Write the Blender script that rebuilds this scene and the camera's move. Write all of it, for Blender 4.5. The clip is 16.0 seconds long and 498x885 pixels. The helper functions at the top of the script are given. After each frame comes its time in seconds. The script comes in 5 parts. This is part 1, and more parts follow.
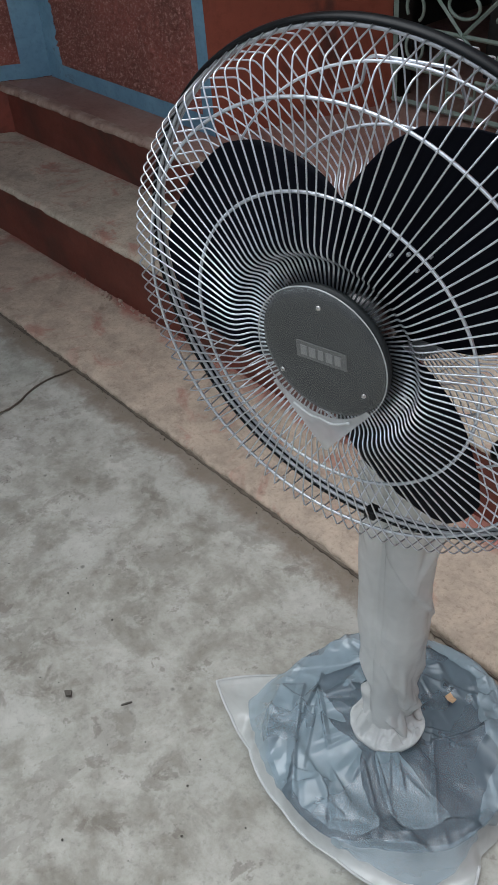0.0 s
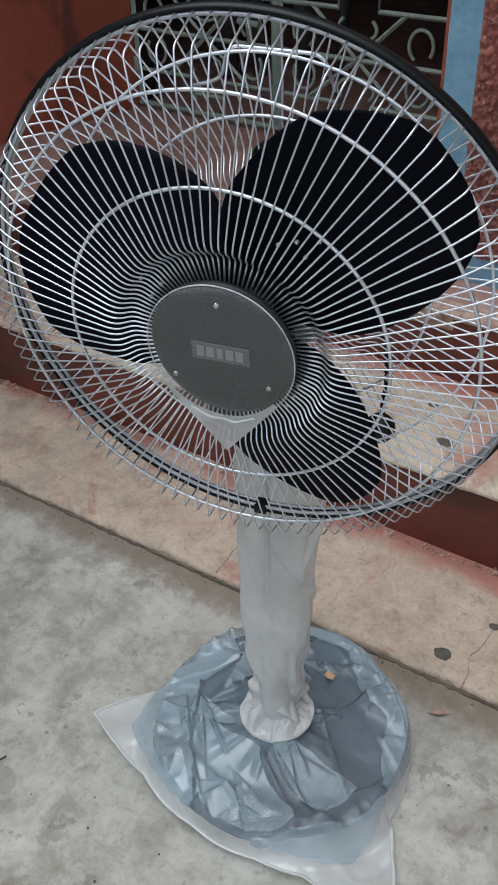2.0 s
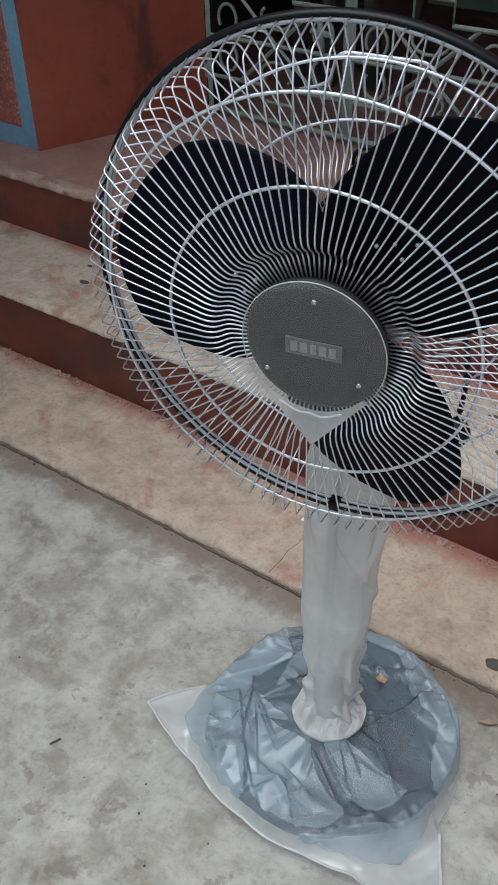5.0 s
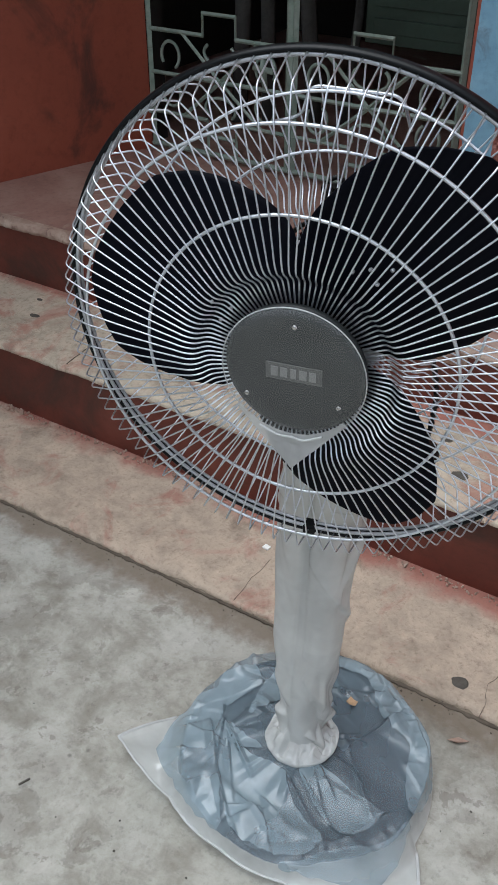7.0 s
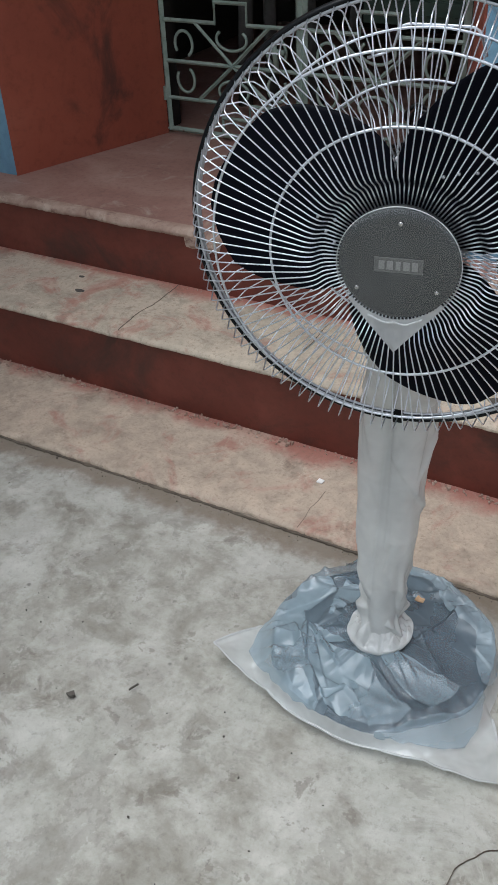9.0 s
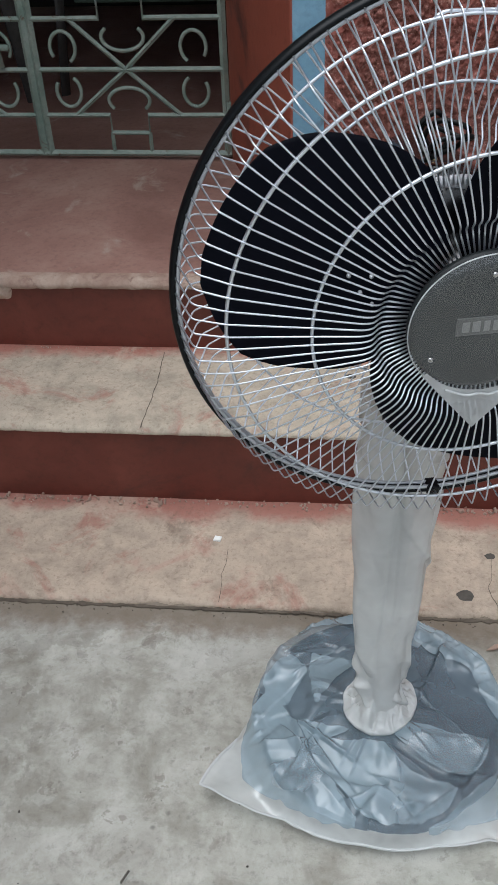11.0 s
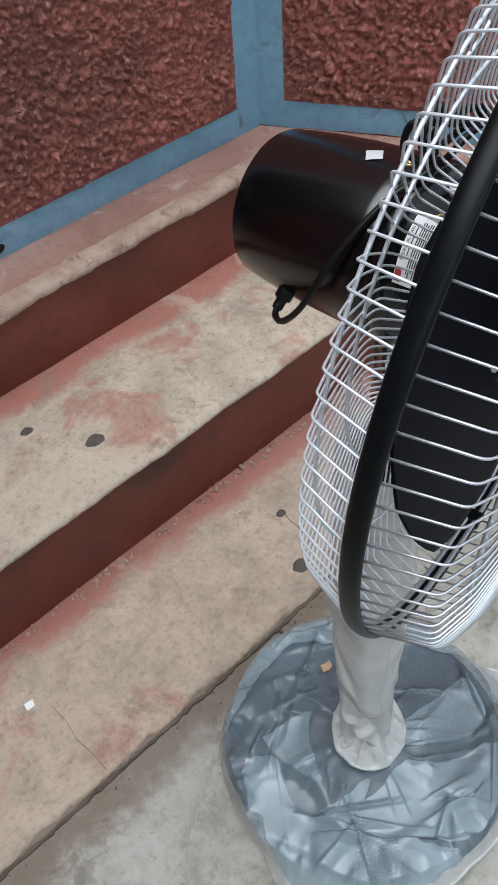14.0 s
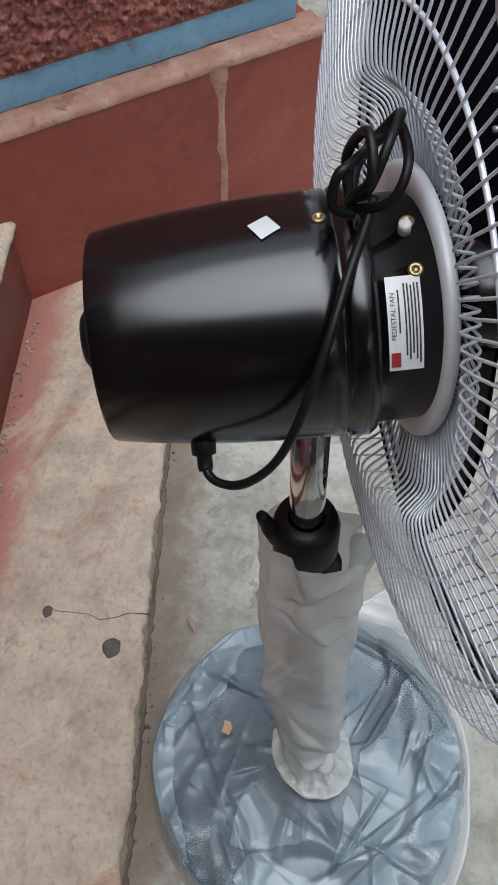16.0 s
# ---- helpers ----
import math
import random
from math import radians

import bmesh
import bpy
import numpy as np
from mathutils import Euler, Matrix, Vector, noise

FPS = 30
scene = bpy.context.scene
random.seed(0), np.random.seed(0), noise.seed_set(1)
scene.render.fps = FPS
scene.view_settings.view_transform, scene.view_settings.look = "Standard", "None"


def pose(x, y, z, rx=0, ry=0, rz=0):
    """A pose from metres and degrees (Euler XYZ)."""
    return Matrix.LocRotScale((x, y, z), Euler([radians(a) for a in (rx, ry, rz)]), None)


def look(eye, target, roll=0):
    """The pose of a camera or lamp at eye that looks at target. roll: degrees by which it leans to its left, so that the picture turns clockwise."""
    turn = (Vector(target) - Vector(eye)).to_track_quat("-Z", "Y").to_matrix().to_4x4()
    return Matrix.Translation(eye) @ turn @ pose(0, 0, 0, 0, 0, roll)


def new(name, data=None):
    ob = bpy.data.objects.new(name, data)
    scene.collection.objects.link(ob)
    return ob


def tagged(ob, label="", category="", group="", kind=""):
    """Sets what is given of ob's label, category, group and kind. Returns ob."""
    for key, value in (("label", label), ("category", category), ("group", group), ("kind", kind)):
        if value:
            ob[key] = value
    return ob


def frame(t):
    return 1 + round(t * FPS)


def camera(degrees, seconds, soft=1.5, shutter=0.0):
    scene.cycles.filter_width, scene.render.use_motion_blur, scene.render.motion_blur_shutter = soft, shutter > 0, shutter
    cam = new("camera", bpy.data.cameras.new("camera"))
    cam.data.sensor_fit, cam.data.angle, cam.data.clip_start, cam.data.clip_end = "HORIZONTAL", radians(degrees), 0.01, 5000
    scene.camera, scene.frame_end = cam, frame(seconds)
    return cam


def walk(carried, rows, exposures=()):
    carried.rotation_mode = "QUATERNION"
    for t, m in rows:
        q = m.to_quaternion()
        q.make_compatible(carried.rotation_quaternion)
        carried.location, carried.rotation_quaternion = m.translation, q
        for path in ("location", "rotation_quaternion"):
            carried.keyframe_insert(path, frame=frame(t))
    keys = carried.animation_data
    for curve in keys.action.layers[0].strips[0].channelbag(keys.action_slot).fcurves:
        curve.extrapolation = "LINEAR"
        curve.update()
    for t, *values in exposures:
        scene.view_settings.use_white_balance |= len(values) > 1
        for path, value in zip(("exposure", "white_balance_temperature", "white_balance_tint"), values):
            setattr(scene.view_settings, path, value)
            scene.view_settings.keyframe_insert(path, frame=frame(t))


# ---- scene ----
cam = camera(31.0, 16.0)
PATH = [
    (0, (0.5064, -0.6843, 1.2135), (-0.4561, -0.0004, 0.2885), -5.66),
    (0.5, (0.4612, -0.7579, 1.2187), (-0.4244, 0.0330, 0.3020), -4.96),
    (1, (0.4043, -0.7975, 1.2208), (-0.3489, 0.1038, 0.2878), -2.82),
    (1.5, (0.3812, -0.7911, 1.2095), (-0.2975, 0.1604, 0.2693), -2.38),
    (2, (0.3998, -0.7612, 1.2047), (-0.2719, 0.1976, 0.2669), -2.47),
    (2.5, (0.4450, -0.7178, 1.2083), (-0.2449, 0.2433, 0.2861), -1.57),
    (3, (0.4951, -0.6736, 1.1973), (-0.2477, 0.2471, 0.2750), -1.85),
    (3.5, (0.4858, -0.6817, 1.1968), (-0.2903, 0.2091, 0.2726), -1.99),
    (4, (0.4472, -0.7459, 1.1997), (-0.3388, 0.1416, 0.2807), -1.87),
    (4.5, (0.4081, -0.7913, 1.2065), (-0.3764, 0.0968, 0.2868), -1.78),
    (5, (0.3763, -0.8086, 1.2080), (-0.3474, 0.1249, 0.2835), -1.35),
    (7.5, (0.3507, -0.8651, 1.2083), (-0.3064, 0.1564, 0.3282), -0.02),
    (8, (0.3835, -0.9538, 1.1979), (-0.2707, 0.0700, 0.3182), -0.65),
    (8.5, (0.4181, -1.0487, 1.2063), (-0.2345, -0.0228, 0.3278), -2.63),
    (9, (0.3333, -1.0828, 1.2032), (-0.3038, -0.0479, 0.3240), -2.81),
    (9.5, (0.1481, -1.0520, 1.2087), (-0.3669, 0.0327, 0.3096), -3.85),
    (10, (0.0602, -1.0008, 1.2018), (-0.3428, 0.1196, 0.2895), -3.66),
    (12.5, (-0.2546, -0.6783, 1.1638), (-0.1352, 0.4478, 0.1801), -4.20),
    (13, (-0.2783, -0.5647, 1.1649), (-0.0811, 0.5147, 0.1421), -6.57),
    (13.5, (-0.3870, -0.4736, 1.1719), (0.1012, 0.4489, 0.0946), -5.93),
    (14, (-0.4545, -0.4123, 1.1811), (0.1978, 0.3673, 0.0780), -4.23),
    (14.5, (-0.4075, -0.3158, 1.1659), (0.3054, 0.3802, 0.0446), -4.90),
    (15, (-0.3532, -0.2331, 1.1562), (0.4212, 0.3152, -0.0055), -5.14),
    (15.5, (-0.3509, -0.1241, 1.1528), (0.5153, 0.1326, -0.0446), -3.37),
    (16, (-0.3629, -0.0735, 1.1489), (0.5180, 0.0009, -0.0628), -2.55),
]
EXPOSURES = [(0.0, 0.64, 6080, 8), (1.5, 0.72, 6080, 8), (5.0, 0.73, 6080, 8), (9.0, 0.82, 6080, 8), (10.0, 0.76, 6080, 8), (12.5, 1.03, 6080, 8), (13.0, 0.89, 6080, 8), (13.5, 0.72, 6080, 8), (14.0, 0.86, 6080, 8), (14.5, 0.92, 6080, 8), (15.0, 0.92, 6080, 8), (15.5, 0.78, 6080, 8), (16.0, 0.74, 6080, 8)]
walk(cam, [(t, look(eye, target, roll)) for t, eye, target, roll in PATH], EXPOSURES)

# ---- light: overcast daylight ----
world = bpy.data.worlds.new("overcast_sky")
scene.world = world
world.use_nodes = True
wn, wl = world.node_tree.nodes, world.node_tree.links
sky = wn.new("ShaderNodeTexSky")
sky.sky_type, sky.sun_disc = "NISHITA", False
sky.sun_elevation, sky.sun_rotation = radians(76), radians(248)
grey = wn.new("ShaderNodeHueSaturation")
grey.inputs["Saturation"].default_value = 0.18
wl.new(sky.outputs[0], grey.inputs["Color"])
wl.new(grey.outputs[0], wn["Background"].inputs["Color"])
wn["Background"].inputs["Strength"].default_value = 0.15
sun_data = bpy.data.lights.new("sun", "SUN")
sun_data.energy, sun_data.angle, sun_data.color = 1.40, radians(58), (1.0, 0.98, 0.955)
sun = new("sun", sun_data)
sun.matrix_world = look((-1.1, -0.45, 4.9), (0, 0, 0))

# ---- materials ----


def material(name, rough=0.6, metal=0.0, coat=0.0, spec=0.5):
    m = bpy.data.materials.new(name)
    m.use_nodes = True
    b = m.node_tree.nodes["Principled BSDF"]
    b.inputs["Roughness"].default_value, b.inputs["Metallic"].default_value = rough, metal
    b.inputs["Coat Weight"].default_value, b.inputs["Specular IOR Level"].default_value = coat, spec
    return m, m.node_tree.nodes, m.node_tree.links, b


def coords(n, l, scale=(1, 1, 1)):
    c = n.new("ShaderNodeNewGeometry")
    mp = n.new("ShaderNodeMapping")
    mp.inputs["Scale"].default_value = scale
    l.new(c.outputs["Position"], mp.inputs["Vector"])
    return mp.outputs[0]


def noise_tex(n, l, vec, scale, detail=6, rough=0.6, distort=0.0):
    t = n.new("ShaderNodeTexNoise")
    t.inputs["Scale"].default_value, t.inputs["Detail"].default_value = scale, detail
    t.inputs["Roughness"].default_value, t.inputs["Distortion"].default_value = rough, distort
    l.new(vec, t.inputs["Vector"])
    return t.outputs["Fac"]


def ramp(n, l, fac, stops):
    r = n.new("ShaderNodeValToRGB")
    while len(r.color_ramp.elements) < len(stops):
        r.color_ramp.elements.new(0.5)
    for e, (p, c) in zip(r.color_ramp.elements, stops):
        e.position = p
        e.color = (*c, 1) if len(c) == 3 else c
    l.new(fac, r.inputs[0])
    return r.outputs[0]


def mask(n, l, fac, lo, hi):
    r = n.new("ShaderNodeMapRange")
    r.interpolation_type = "SMOOTHSTEP"
    r.inputs[1].default_value, r.inputs[2].default_value = lo, hi
    l.new(fac, r.inputs[0])
    return r.outputs[0]


def mix(n, l, fac, a, b):
    x = n.new("ShaderNodeMix")
    x.data_type = "RGBA"
    if isinstance(fac, float):
        x.inputs[0].default_value = fac
    else:
        l.new(fac, x.inputs[0])
    for k, v in ((6, a), (7, b)):
        if isinstance(v, tuple):
            x.inputs[k].default_value = (*v, 1)
        else:
            l.new(v, x.inputs[k])
    return x.outputs[2]


def math_node(n, l, op, a, b):
    x = n.new("ShaderNodeMath")
    x.operation = op
    for k, v in ((0, a), (1, b)):
        if isinstance(v, (int, float)):
            x.inputs[k].default_value = v
        else:
            l.new(v, x.inputs[k])
    return x.outputs[0]


def bump(n, l, b, height, strength, dist):
    x = n.new("ShaderNodeBump")
    x.inputs["Strength"].default_value, x.inputs["Distance"].default_value = strength, dist
    l.new(height, x.inputs["Height"])
    l.new(x.outputs[0], b.inputs["Normal"])


def two_scale(name, colours, scale=3.0, fine=60.0, rough=0.7, bump_d=0.002, stain=None, stain_scale=2.0, stain_at=(0.52, 0.68), metal=0.0, stretch=(1, 1, 1)):
    """A worn surface: broad patches, fine grain, and stains of one colour."""
    m, n, l, b = material(name, rough, metal)
    v = coords(n, l, stretch)
    broad = noise_tex(n, l, v, scale, 9, 0.62, 0.4)
    col = ramp(n, l, broad, colours)
    grain = noise_tex(n, l, v, fine, 5, 0.7)
    col = mix(n, l, math_node(n, l, "MULTIPLY", mask(n, l, grain, 0.45, 0.75), 0.35), col, tuple(c * 0.55 for c in colours[0][1]))
    if stain:
        s = noise_tex(n, l, v, stain_scale, 8, 0.65, 0.8)
        col = mix(n, l, mask(n, l, s, *stain_at), col, stain)
    l.new(col, b.inputs["Base Color"])
    h = math_node(n, l, "ADD", math_node(n, l, "MULTIPLY", broad, 1.5), grain)
    bump(n, l, b, h, 0.6, bump_d)
    return m


def plain(name, colour, rough=0.5, metal=0.0, coat=0.0, vary=0.12, scale=25.0, spec=0.5):
    m, n, l, b = material(name, rough, metal, coat, spec)
    f = noise_tex(n, l, coords(n, l), scale, 5, 0.6)
    l.new(ramp(n, l, f, [(0.3, tuple(c * (1 - vary) for c in colour)), (0.7, tuple(min(1, c * (1 + vary)) for c in colour))]), b.inputs["Base Color"])
    return m


def concrete():
    m, n, l, b = material("ground_concrete", 0.85)
    v = coords(n, l)
    big = noise_tex(n, l, v, 2.2, 6, 0.6, 0.3)
    mid = noise_tex(n, l, v, 13.0, 12, 0.70, 0.2)
    broad = math_node(n, l, "ADD", math_node(n, l, "MULTIPLY", big, 0.36), math_node(n, l, "MULTIPLY", mid, 0.64))
    col = ramp(n, l, broad, [(0.36, (0.22, 0.205, 0.17)), (0.45, (0.305, 0.292, 0.25)), (0.51, (0.38, 0.37, 0.325)), (0.61, (0.49, 0.48, 0.43))])
    for sc, lo, hi, tint, amount in ((4.0, 0.545, 0.56, (0.22, 0.205, 0.175), 0.4), (7.5, 0.56, 0.575, (0.50, 0.49, 0.45), 0.25), (15.0, 0.61, 0.63, (0.17, 0.15, 0.125), 0.5)):
        pt = noise_tex(n, l, v, sc, 9, 0.66, 0.25)
        col = mix(n, l, math_node(n, l, "MULTIPLY", mask(n, l, pt, lo, hi), amount), col, tint)
    brown = noise_tex(n, l, v, 8.0, 12, 0.8, 0.3)
    col = mix(n, l, math_node(n, l, "MULTIPLY", mask(n, l, brown, 0.58, 0.68), 0.3), col, (0.16, 0.135, 0.105))
    green = noise_tex(n, l, v, 1.7, 6, 0.6)
    col = mix(n, l, math_node(n, l, "MULTIPLY", mask(n, l, green, 0.5, 0.7), 0.4), col, (0.27, 0.29, 0.245))
    pale = noise_tex(n, l, v, 3.1, 10, 0.68, 0.5)
    col = mix(n, l, math_node(n, l, "MULTIPLY", mask(n, l, pale, 0.50, 0.60), 0.45), col, (0.52, 0.515, 0.47))
    clump = mask(n, l, noise_tex(n, l, v, 5.5, 4, 0.55, 0.3), 0.54, 0.62)
    blotch = mask(n, l, noise_tex(n, l, v, 15, 10, 0.72, 0.6), 0.50, 0.58)
    col = mix(n, l, math_node(n, l, "MULTIPLY", math_node(n, l, "MULTIPLY", clump, blotch), 0.45), col, (0.15, 0.13, 0.105))
    sep = n.new("ShaderNodeSeparateXYZ")
    l.new(v, sep.inputs[0])
    along = math_node(n, l, "SUBTRACT", sep.outputs[1], math_node(n, l, "MULTIPLY", sep.outputs[0], 0.022))
    ragged = math_node(n, l, "ADD", along, math_node(n, l, "MULTIPLY", noise_tex(n, l, v, 14, 9, 0.7), 0.14))
    col = mix(n, l, math_node(n, l, "MULTIPLY", mask(n, l, ragged, 0.105, 0.165), 0.8), col, (0.175, 0.132, 0.092))
    fine = noise_tex(n, l, v, 90, 6, 0.75)
    col = mix(n, l, math_node(n, l, "MULTIPLY", mask(n, l, fine, 0.5, 0.72), 0.4), col, (0.13, 0.125, 0.11))
    vo = n.new("ShaderNodeTexVoronoi")
    vo.inputs["Scale"].default_value = 28
    l.new(v, vo.inputs["Vector"])
    pits = mask(n, l, vo.outputs["Distance"], 0.16, 0.05)
    rare = mask(n, l, noise_tex(n, l, v, 9, 3), 0.55, 0.62)
    pits = math_node(n, l, "MULTIPLY", pits, rare)
    col = mix(n, l, math_node(n, l, "MULTIPLY", pits, 0.6), col, (0.08, 0.075, 0.065))
    l.new(col, b.inputs["Base Color"])
    h = math_node(n, l, "SUBTRACT", math_node(n, l, "ADD", math_node(n, l, "MULTIPLY", broad, 2.0), fine), pits)
    bump(n, l, b, h, 0.5, 0.0025)
    return m


def tread_material(name, cream, red, y_back):
    """Worn cream cement with old red paint, most of it left along the back of the tread."""
    m, n, l, b = material(name, 0.8)
    v = coords(n, l)
    broad = noise_tex(n, l, v, 12.0, 12, 0.78, 0.2)
    col = ramp(n, l, broad, [(0.36, tuple(c * 0.74 for c in cream)), (0.5, cream), (0.62, tuple(min(1, c * 1.22) for c in cream))])
    sep = n.new("ShaderNodeSeparateXYZ")
    l.new(v, sep.inputs[0])
    back = mask(n, l, math_node(n, l, "ADD", sep.outputs[1], math_node(n, l, "MULTIPLY", noise_tex(n, l, v, 6, 7, 0.65), 0.16)), y_back + 0.038, y_back + 0.085)
    rub = mask(n, l, noise_tex(n, l, v, 7.0, 8, 0.7, 0.7), 0.52, 0.66)
    paint = math_node(n, l, "MAXIMUM", math_node(n, l, "MULTIPLY", back, 0.9), math_node(n, l, "MULTIPLY", rub, 0.65))
    col = mix(n, l, paint, col, red)
    bare = noise_tex(n, l, v, 4.5, 9, 0.68, 0.6)
    col = mix(n, l, math_node(n, l, "MULTIPLY", mask(n, l, bare, 0.53, 0.60), 0.5), col, tuple(min(1, c * 1.18) for c in cream))
    grey = noise_tex(n, l, v, 6.0, 10, 0.72, 0.4)
    col = mix(n, l, math_node(n, l, "MULTIPLY", mask(n, l, grey, 0.56, 0.64), 0.45), col, tuple(c * 0.52 for c in cream))
    dirt = noise_tex(n, l, v, 11, 11, 0.8, 0.3)
    col = mix(n, l, math_node(n, l, "MULTIPLY", mask(n, l, dirt, 0.54, 0.68), 0.55), col, (0.16, 0.11, 0.08))
    fine = noise_tex(n, l, v, 120, 4, 0.7)
    col = mix(n, l, math_node(n, l, "MULTIPLY", mask(n, l, fine, 0.5, 0.72), 0.45), col, (0.17, 0.12, 0.085))
    l.new(col, b.inputs["Base Color"])
    bump(n, l, b, math_node(n, l, "ADD", math_node(n, l, "MULTIPLY", broad, 2.0), fine), 0.5, 0.002)
    return m


def film(name, colour, clear, rough, wrinkle, dist, spread=0.25, gloss=0.02, through_light=0.3):
    """Thin crumpled plastic film: part clear, part milky, with a gloss."""
    m, n, l, b = material(name, rough)
    v = coords(n, l)
    f = noise_tex(n, l, v, wrinkle, 2, 0.5, 0.6)
    l.new(ramp(n, l, f, [(0.3, tuple(c * 0.85 for c in colour)), (0.7, colour)]), b.inputs["Base Color"])
    warp = n.new("ShaderNodeVectorMath")
    warp.operation = "MULTIPLY_ADD"
    wt = n.new("ShaderNodeTexNoise")
    wt.inputs["Scale"].default_value = wrinkle * 0.5
    l.new(v, wt.inputs["Vector"])
    l.new(wt.outputs["Color"], warp.inputs[0])
    warp.inputs[1].default_value = (0.03, 0.03, 0.03)
    l.new(v, warp.inputs[2])
    hs = []
    for sc in (wrinkle * 0.55, wrinkle * 1.5):
        vo = n.new("ShaderNodeTexVoronoi")
        vo.inputs["Scale"].default_value = sc
        l.new(warp.outputs[0], vo.inputs["Vector"])
        hs.append(math_node(n, l, "DIVIDE", vo.outputs["Distance"], sc / wrinkle))
    h = math_node(n, l, "ADD", math_node(n, l, "ADD", hs[0], math_node(n, l, "MULTIPLY", hs[1], 0.35)), math_node(n, l, "MULTIPLY", f, 0.3))
    if dist > 0.0005:
        bump(n, l, b, h, 1.0, dist)
    tr = n.new("ShaderNodeBsdfTransparent")
    tl = n.new("ShaderNodeBsdfTranslucent")
    tl.inputs[0].default_value = (*colour, 1)
    m1, m2 = n.new("ShaderNodeMixShader"), n.new("ShaderNodeMixShader")
    m1.inputs[0].default_value = through_light
    l.new(b.outputs[0], m1.inputs[1])
    l.new(tl.outputs[0], m1.inputs[2])
    cl = mask(n, l, noise_tex(n, l, v, wrinkle * 0.16, 4, 0.5, 0.4), 0.3, 0.7)
    l.new(math_node(n, l, "ADD", math_node(n, l, "MULTIPLY", cl, spread), clear - spread / 2), m2.inputs[0])
    l.new(m1.outputs[0], m2.inputs[1])
    l.new(tr.outputs[0], m2.inputs[2])
    gl, m3 = n.new("ShaderNodeBsdfGlossy"), n.new("ShaderNodeMixShader")
    gl.inputs["Roughness"].default_value = rough
    if b.inputs["Normal"].links:
        l.new(b.inputs["Normal"].links[0].from_socket, gl.inputs["Normal"])
    m3.inputs[0].default_value = gloss
    l.new(m2.outputs[0], m3.inputs[1])
    l.new(gl.outputs[0], m3.inputs[2])
    l.new(m3.outputs[0], n["Material Output"].inputs[0])
    return m


def roughcast(name, c1, c2, c3):
    m, n, l, b = material(name, 0.85)
    v = coords(n, l)
    broad = noise_tex(n, l, v, 3.0, 5, 0.6, 0.3)
    cell = noise_tex(n, l, v, 110, 5, 0.7)
    col = mix(n, l, mask(n, l, broad, 0.35, 0.65), c1, c2)
    col = mix(n, l, mask(n, l, cell, 0.48, 0.72), col, c3)
    l.new(col, b.inputs["Base Color"])
    bump(n, l, b, noise_tex(n, l, v, 130, 6, 0.75), 1.0, 0.005)
    return m


M_GROUND = concrete()
M_APRON = tread_material("apron_cement", (0.445, 0.36, 0.28), (0.34, 0.13, 0.10), 0.352)
M_TREAD = tread_material("tread_cement", (0.485, 0.415, 0.325), (0.38, 0.135, 0.10), 0.622)
M_LANDING = two_scale("landing_cement", [(0.3, (0.23, 0.12, 0.095)), (0.5, (0.32, 0.18, 0.145)), (0.7, (0.40, 0.26, 0.21))], 4, 70, 0.65, 0.0015, (0.42, 0.33, 0.27), 9, (0.58, 0.72))
M_NOSING = two_scale("worn_nosing", [(0.3, (0.27, 0.165, 0.13)), (0.5, (0.40, 0.285, 0.225)), (0.7, (0.50, 0.40, 0.325))], 16, 90, 0.85, 0.004, (0.20, 0.12, 0.095), 30, (0.55, 0.72))
M_LEDGE = two_scale("worn_painted_ledge", [(0.3, (0.25, 0.125, 0.09)), (0.5, (0.35, 0.20, 0.15)), (0.7, (0.44, 0.30, 0.24))], 14, 90, 0.8, 0.003, (0.19, 0.08, 0.055), 22, (0.52, 0.70))
M_RISER = two_scale("red_oxide_paint", [(0.3, (0.098, 0.023, 0.015)), (0.5, (0.135, 0.031, 0.020)), (0.7, (0.18, 0.047, 0.031))], 5, 50, 0.5, 0.001, (0.046, 0.022, 0.017), 3.5, (0.50, 0.74))
M_PLINTH = two_scale("plinth_red_paint", [(0.3, (0.175, 0.037, 0.024)), (0.5, (0.225, 0.050, 0.032)), (0.7, (0.29, 0.075, 0.05))], 3, 45, 0.45, 0.001, (0.13, 0.030, 0.02), 5, (0.56, 0.76))
M_RETURN = two_scale("orange_red_paint", [(0.3, (0.24, 0.060, 0.036)), (0.55, (0.31, 0.078, 0.045)), (0.75, (0.35, 0.105, 0.064))], 2, 40, 0.55, 0.0012, (0.10, 0.036, 0.027), 3.2, (0.52, 0.68))
M_BLUE = two_scale("blue_paint", [(0.3, (0.13, 0.26, 0.37)), (0.55, (0.18, 0.34, 0.46)), (0.75, (0.25, 0.41, 0.53))], 6, 60, 0.6, 0.002, (0.11, 0.15, 0.18), 12, (0.60, 0.72))
M_ROUGH = roughcast("red_roughcast", (0.35, 0.108, 0.083), (0.23, 0.083, 0.063), (0.60, 0.31, 0.26))
M_DIRT = two_scale("joint_dirt", [(0.3, (0.075, 0.06, 0.046)), (0.6, (0.14, 0.115, 0.088))], 20, 100, 0.95, 0.003)
M_SPOT = two_scale("dark_spot", [(0.3, (0.055, 0.047, 0.042)), (0.6, (0.10, 0.09, 0.075))], 30, 120, 0.8, 0.001)
M_WIRE = plain("silver_wire", (0.70, 0.74, 0.79), 0.28, 0.82, 0, 0.06, 40)
# lit copy of the silver wire: brightness of the rear grille put into colour
M_WIRE_LIT = plain("silver_wire_lit", (0.78, 0.82, 0.88), 0.34, 0.35, 0, 0.06, 40)
M_GREYWIRE = plain("grey_wire", (0.50, 0.52, 0.55), 0.38, 0.6, 0, 0.08, 40)
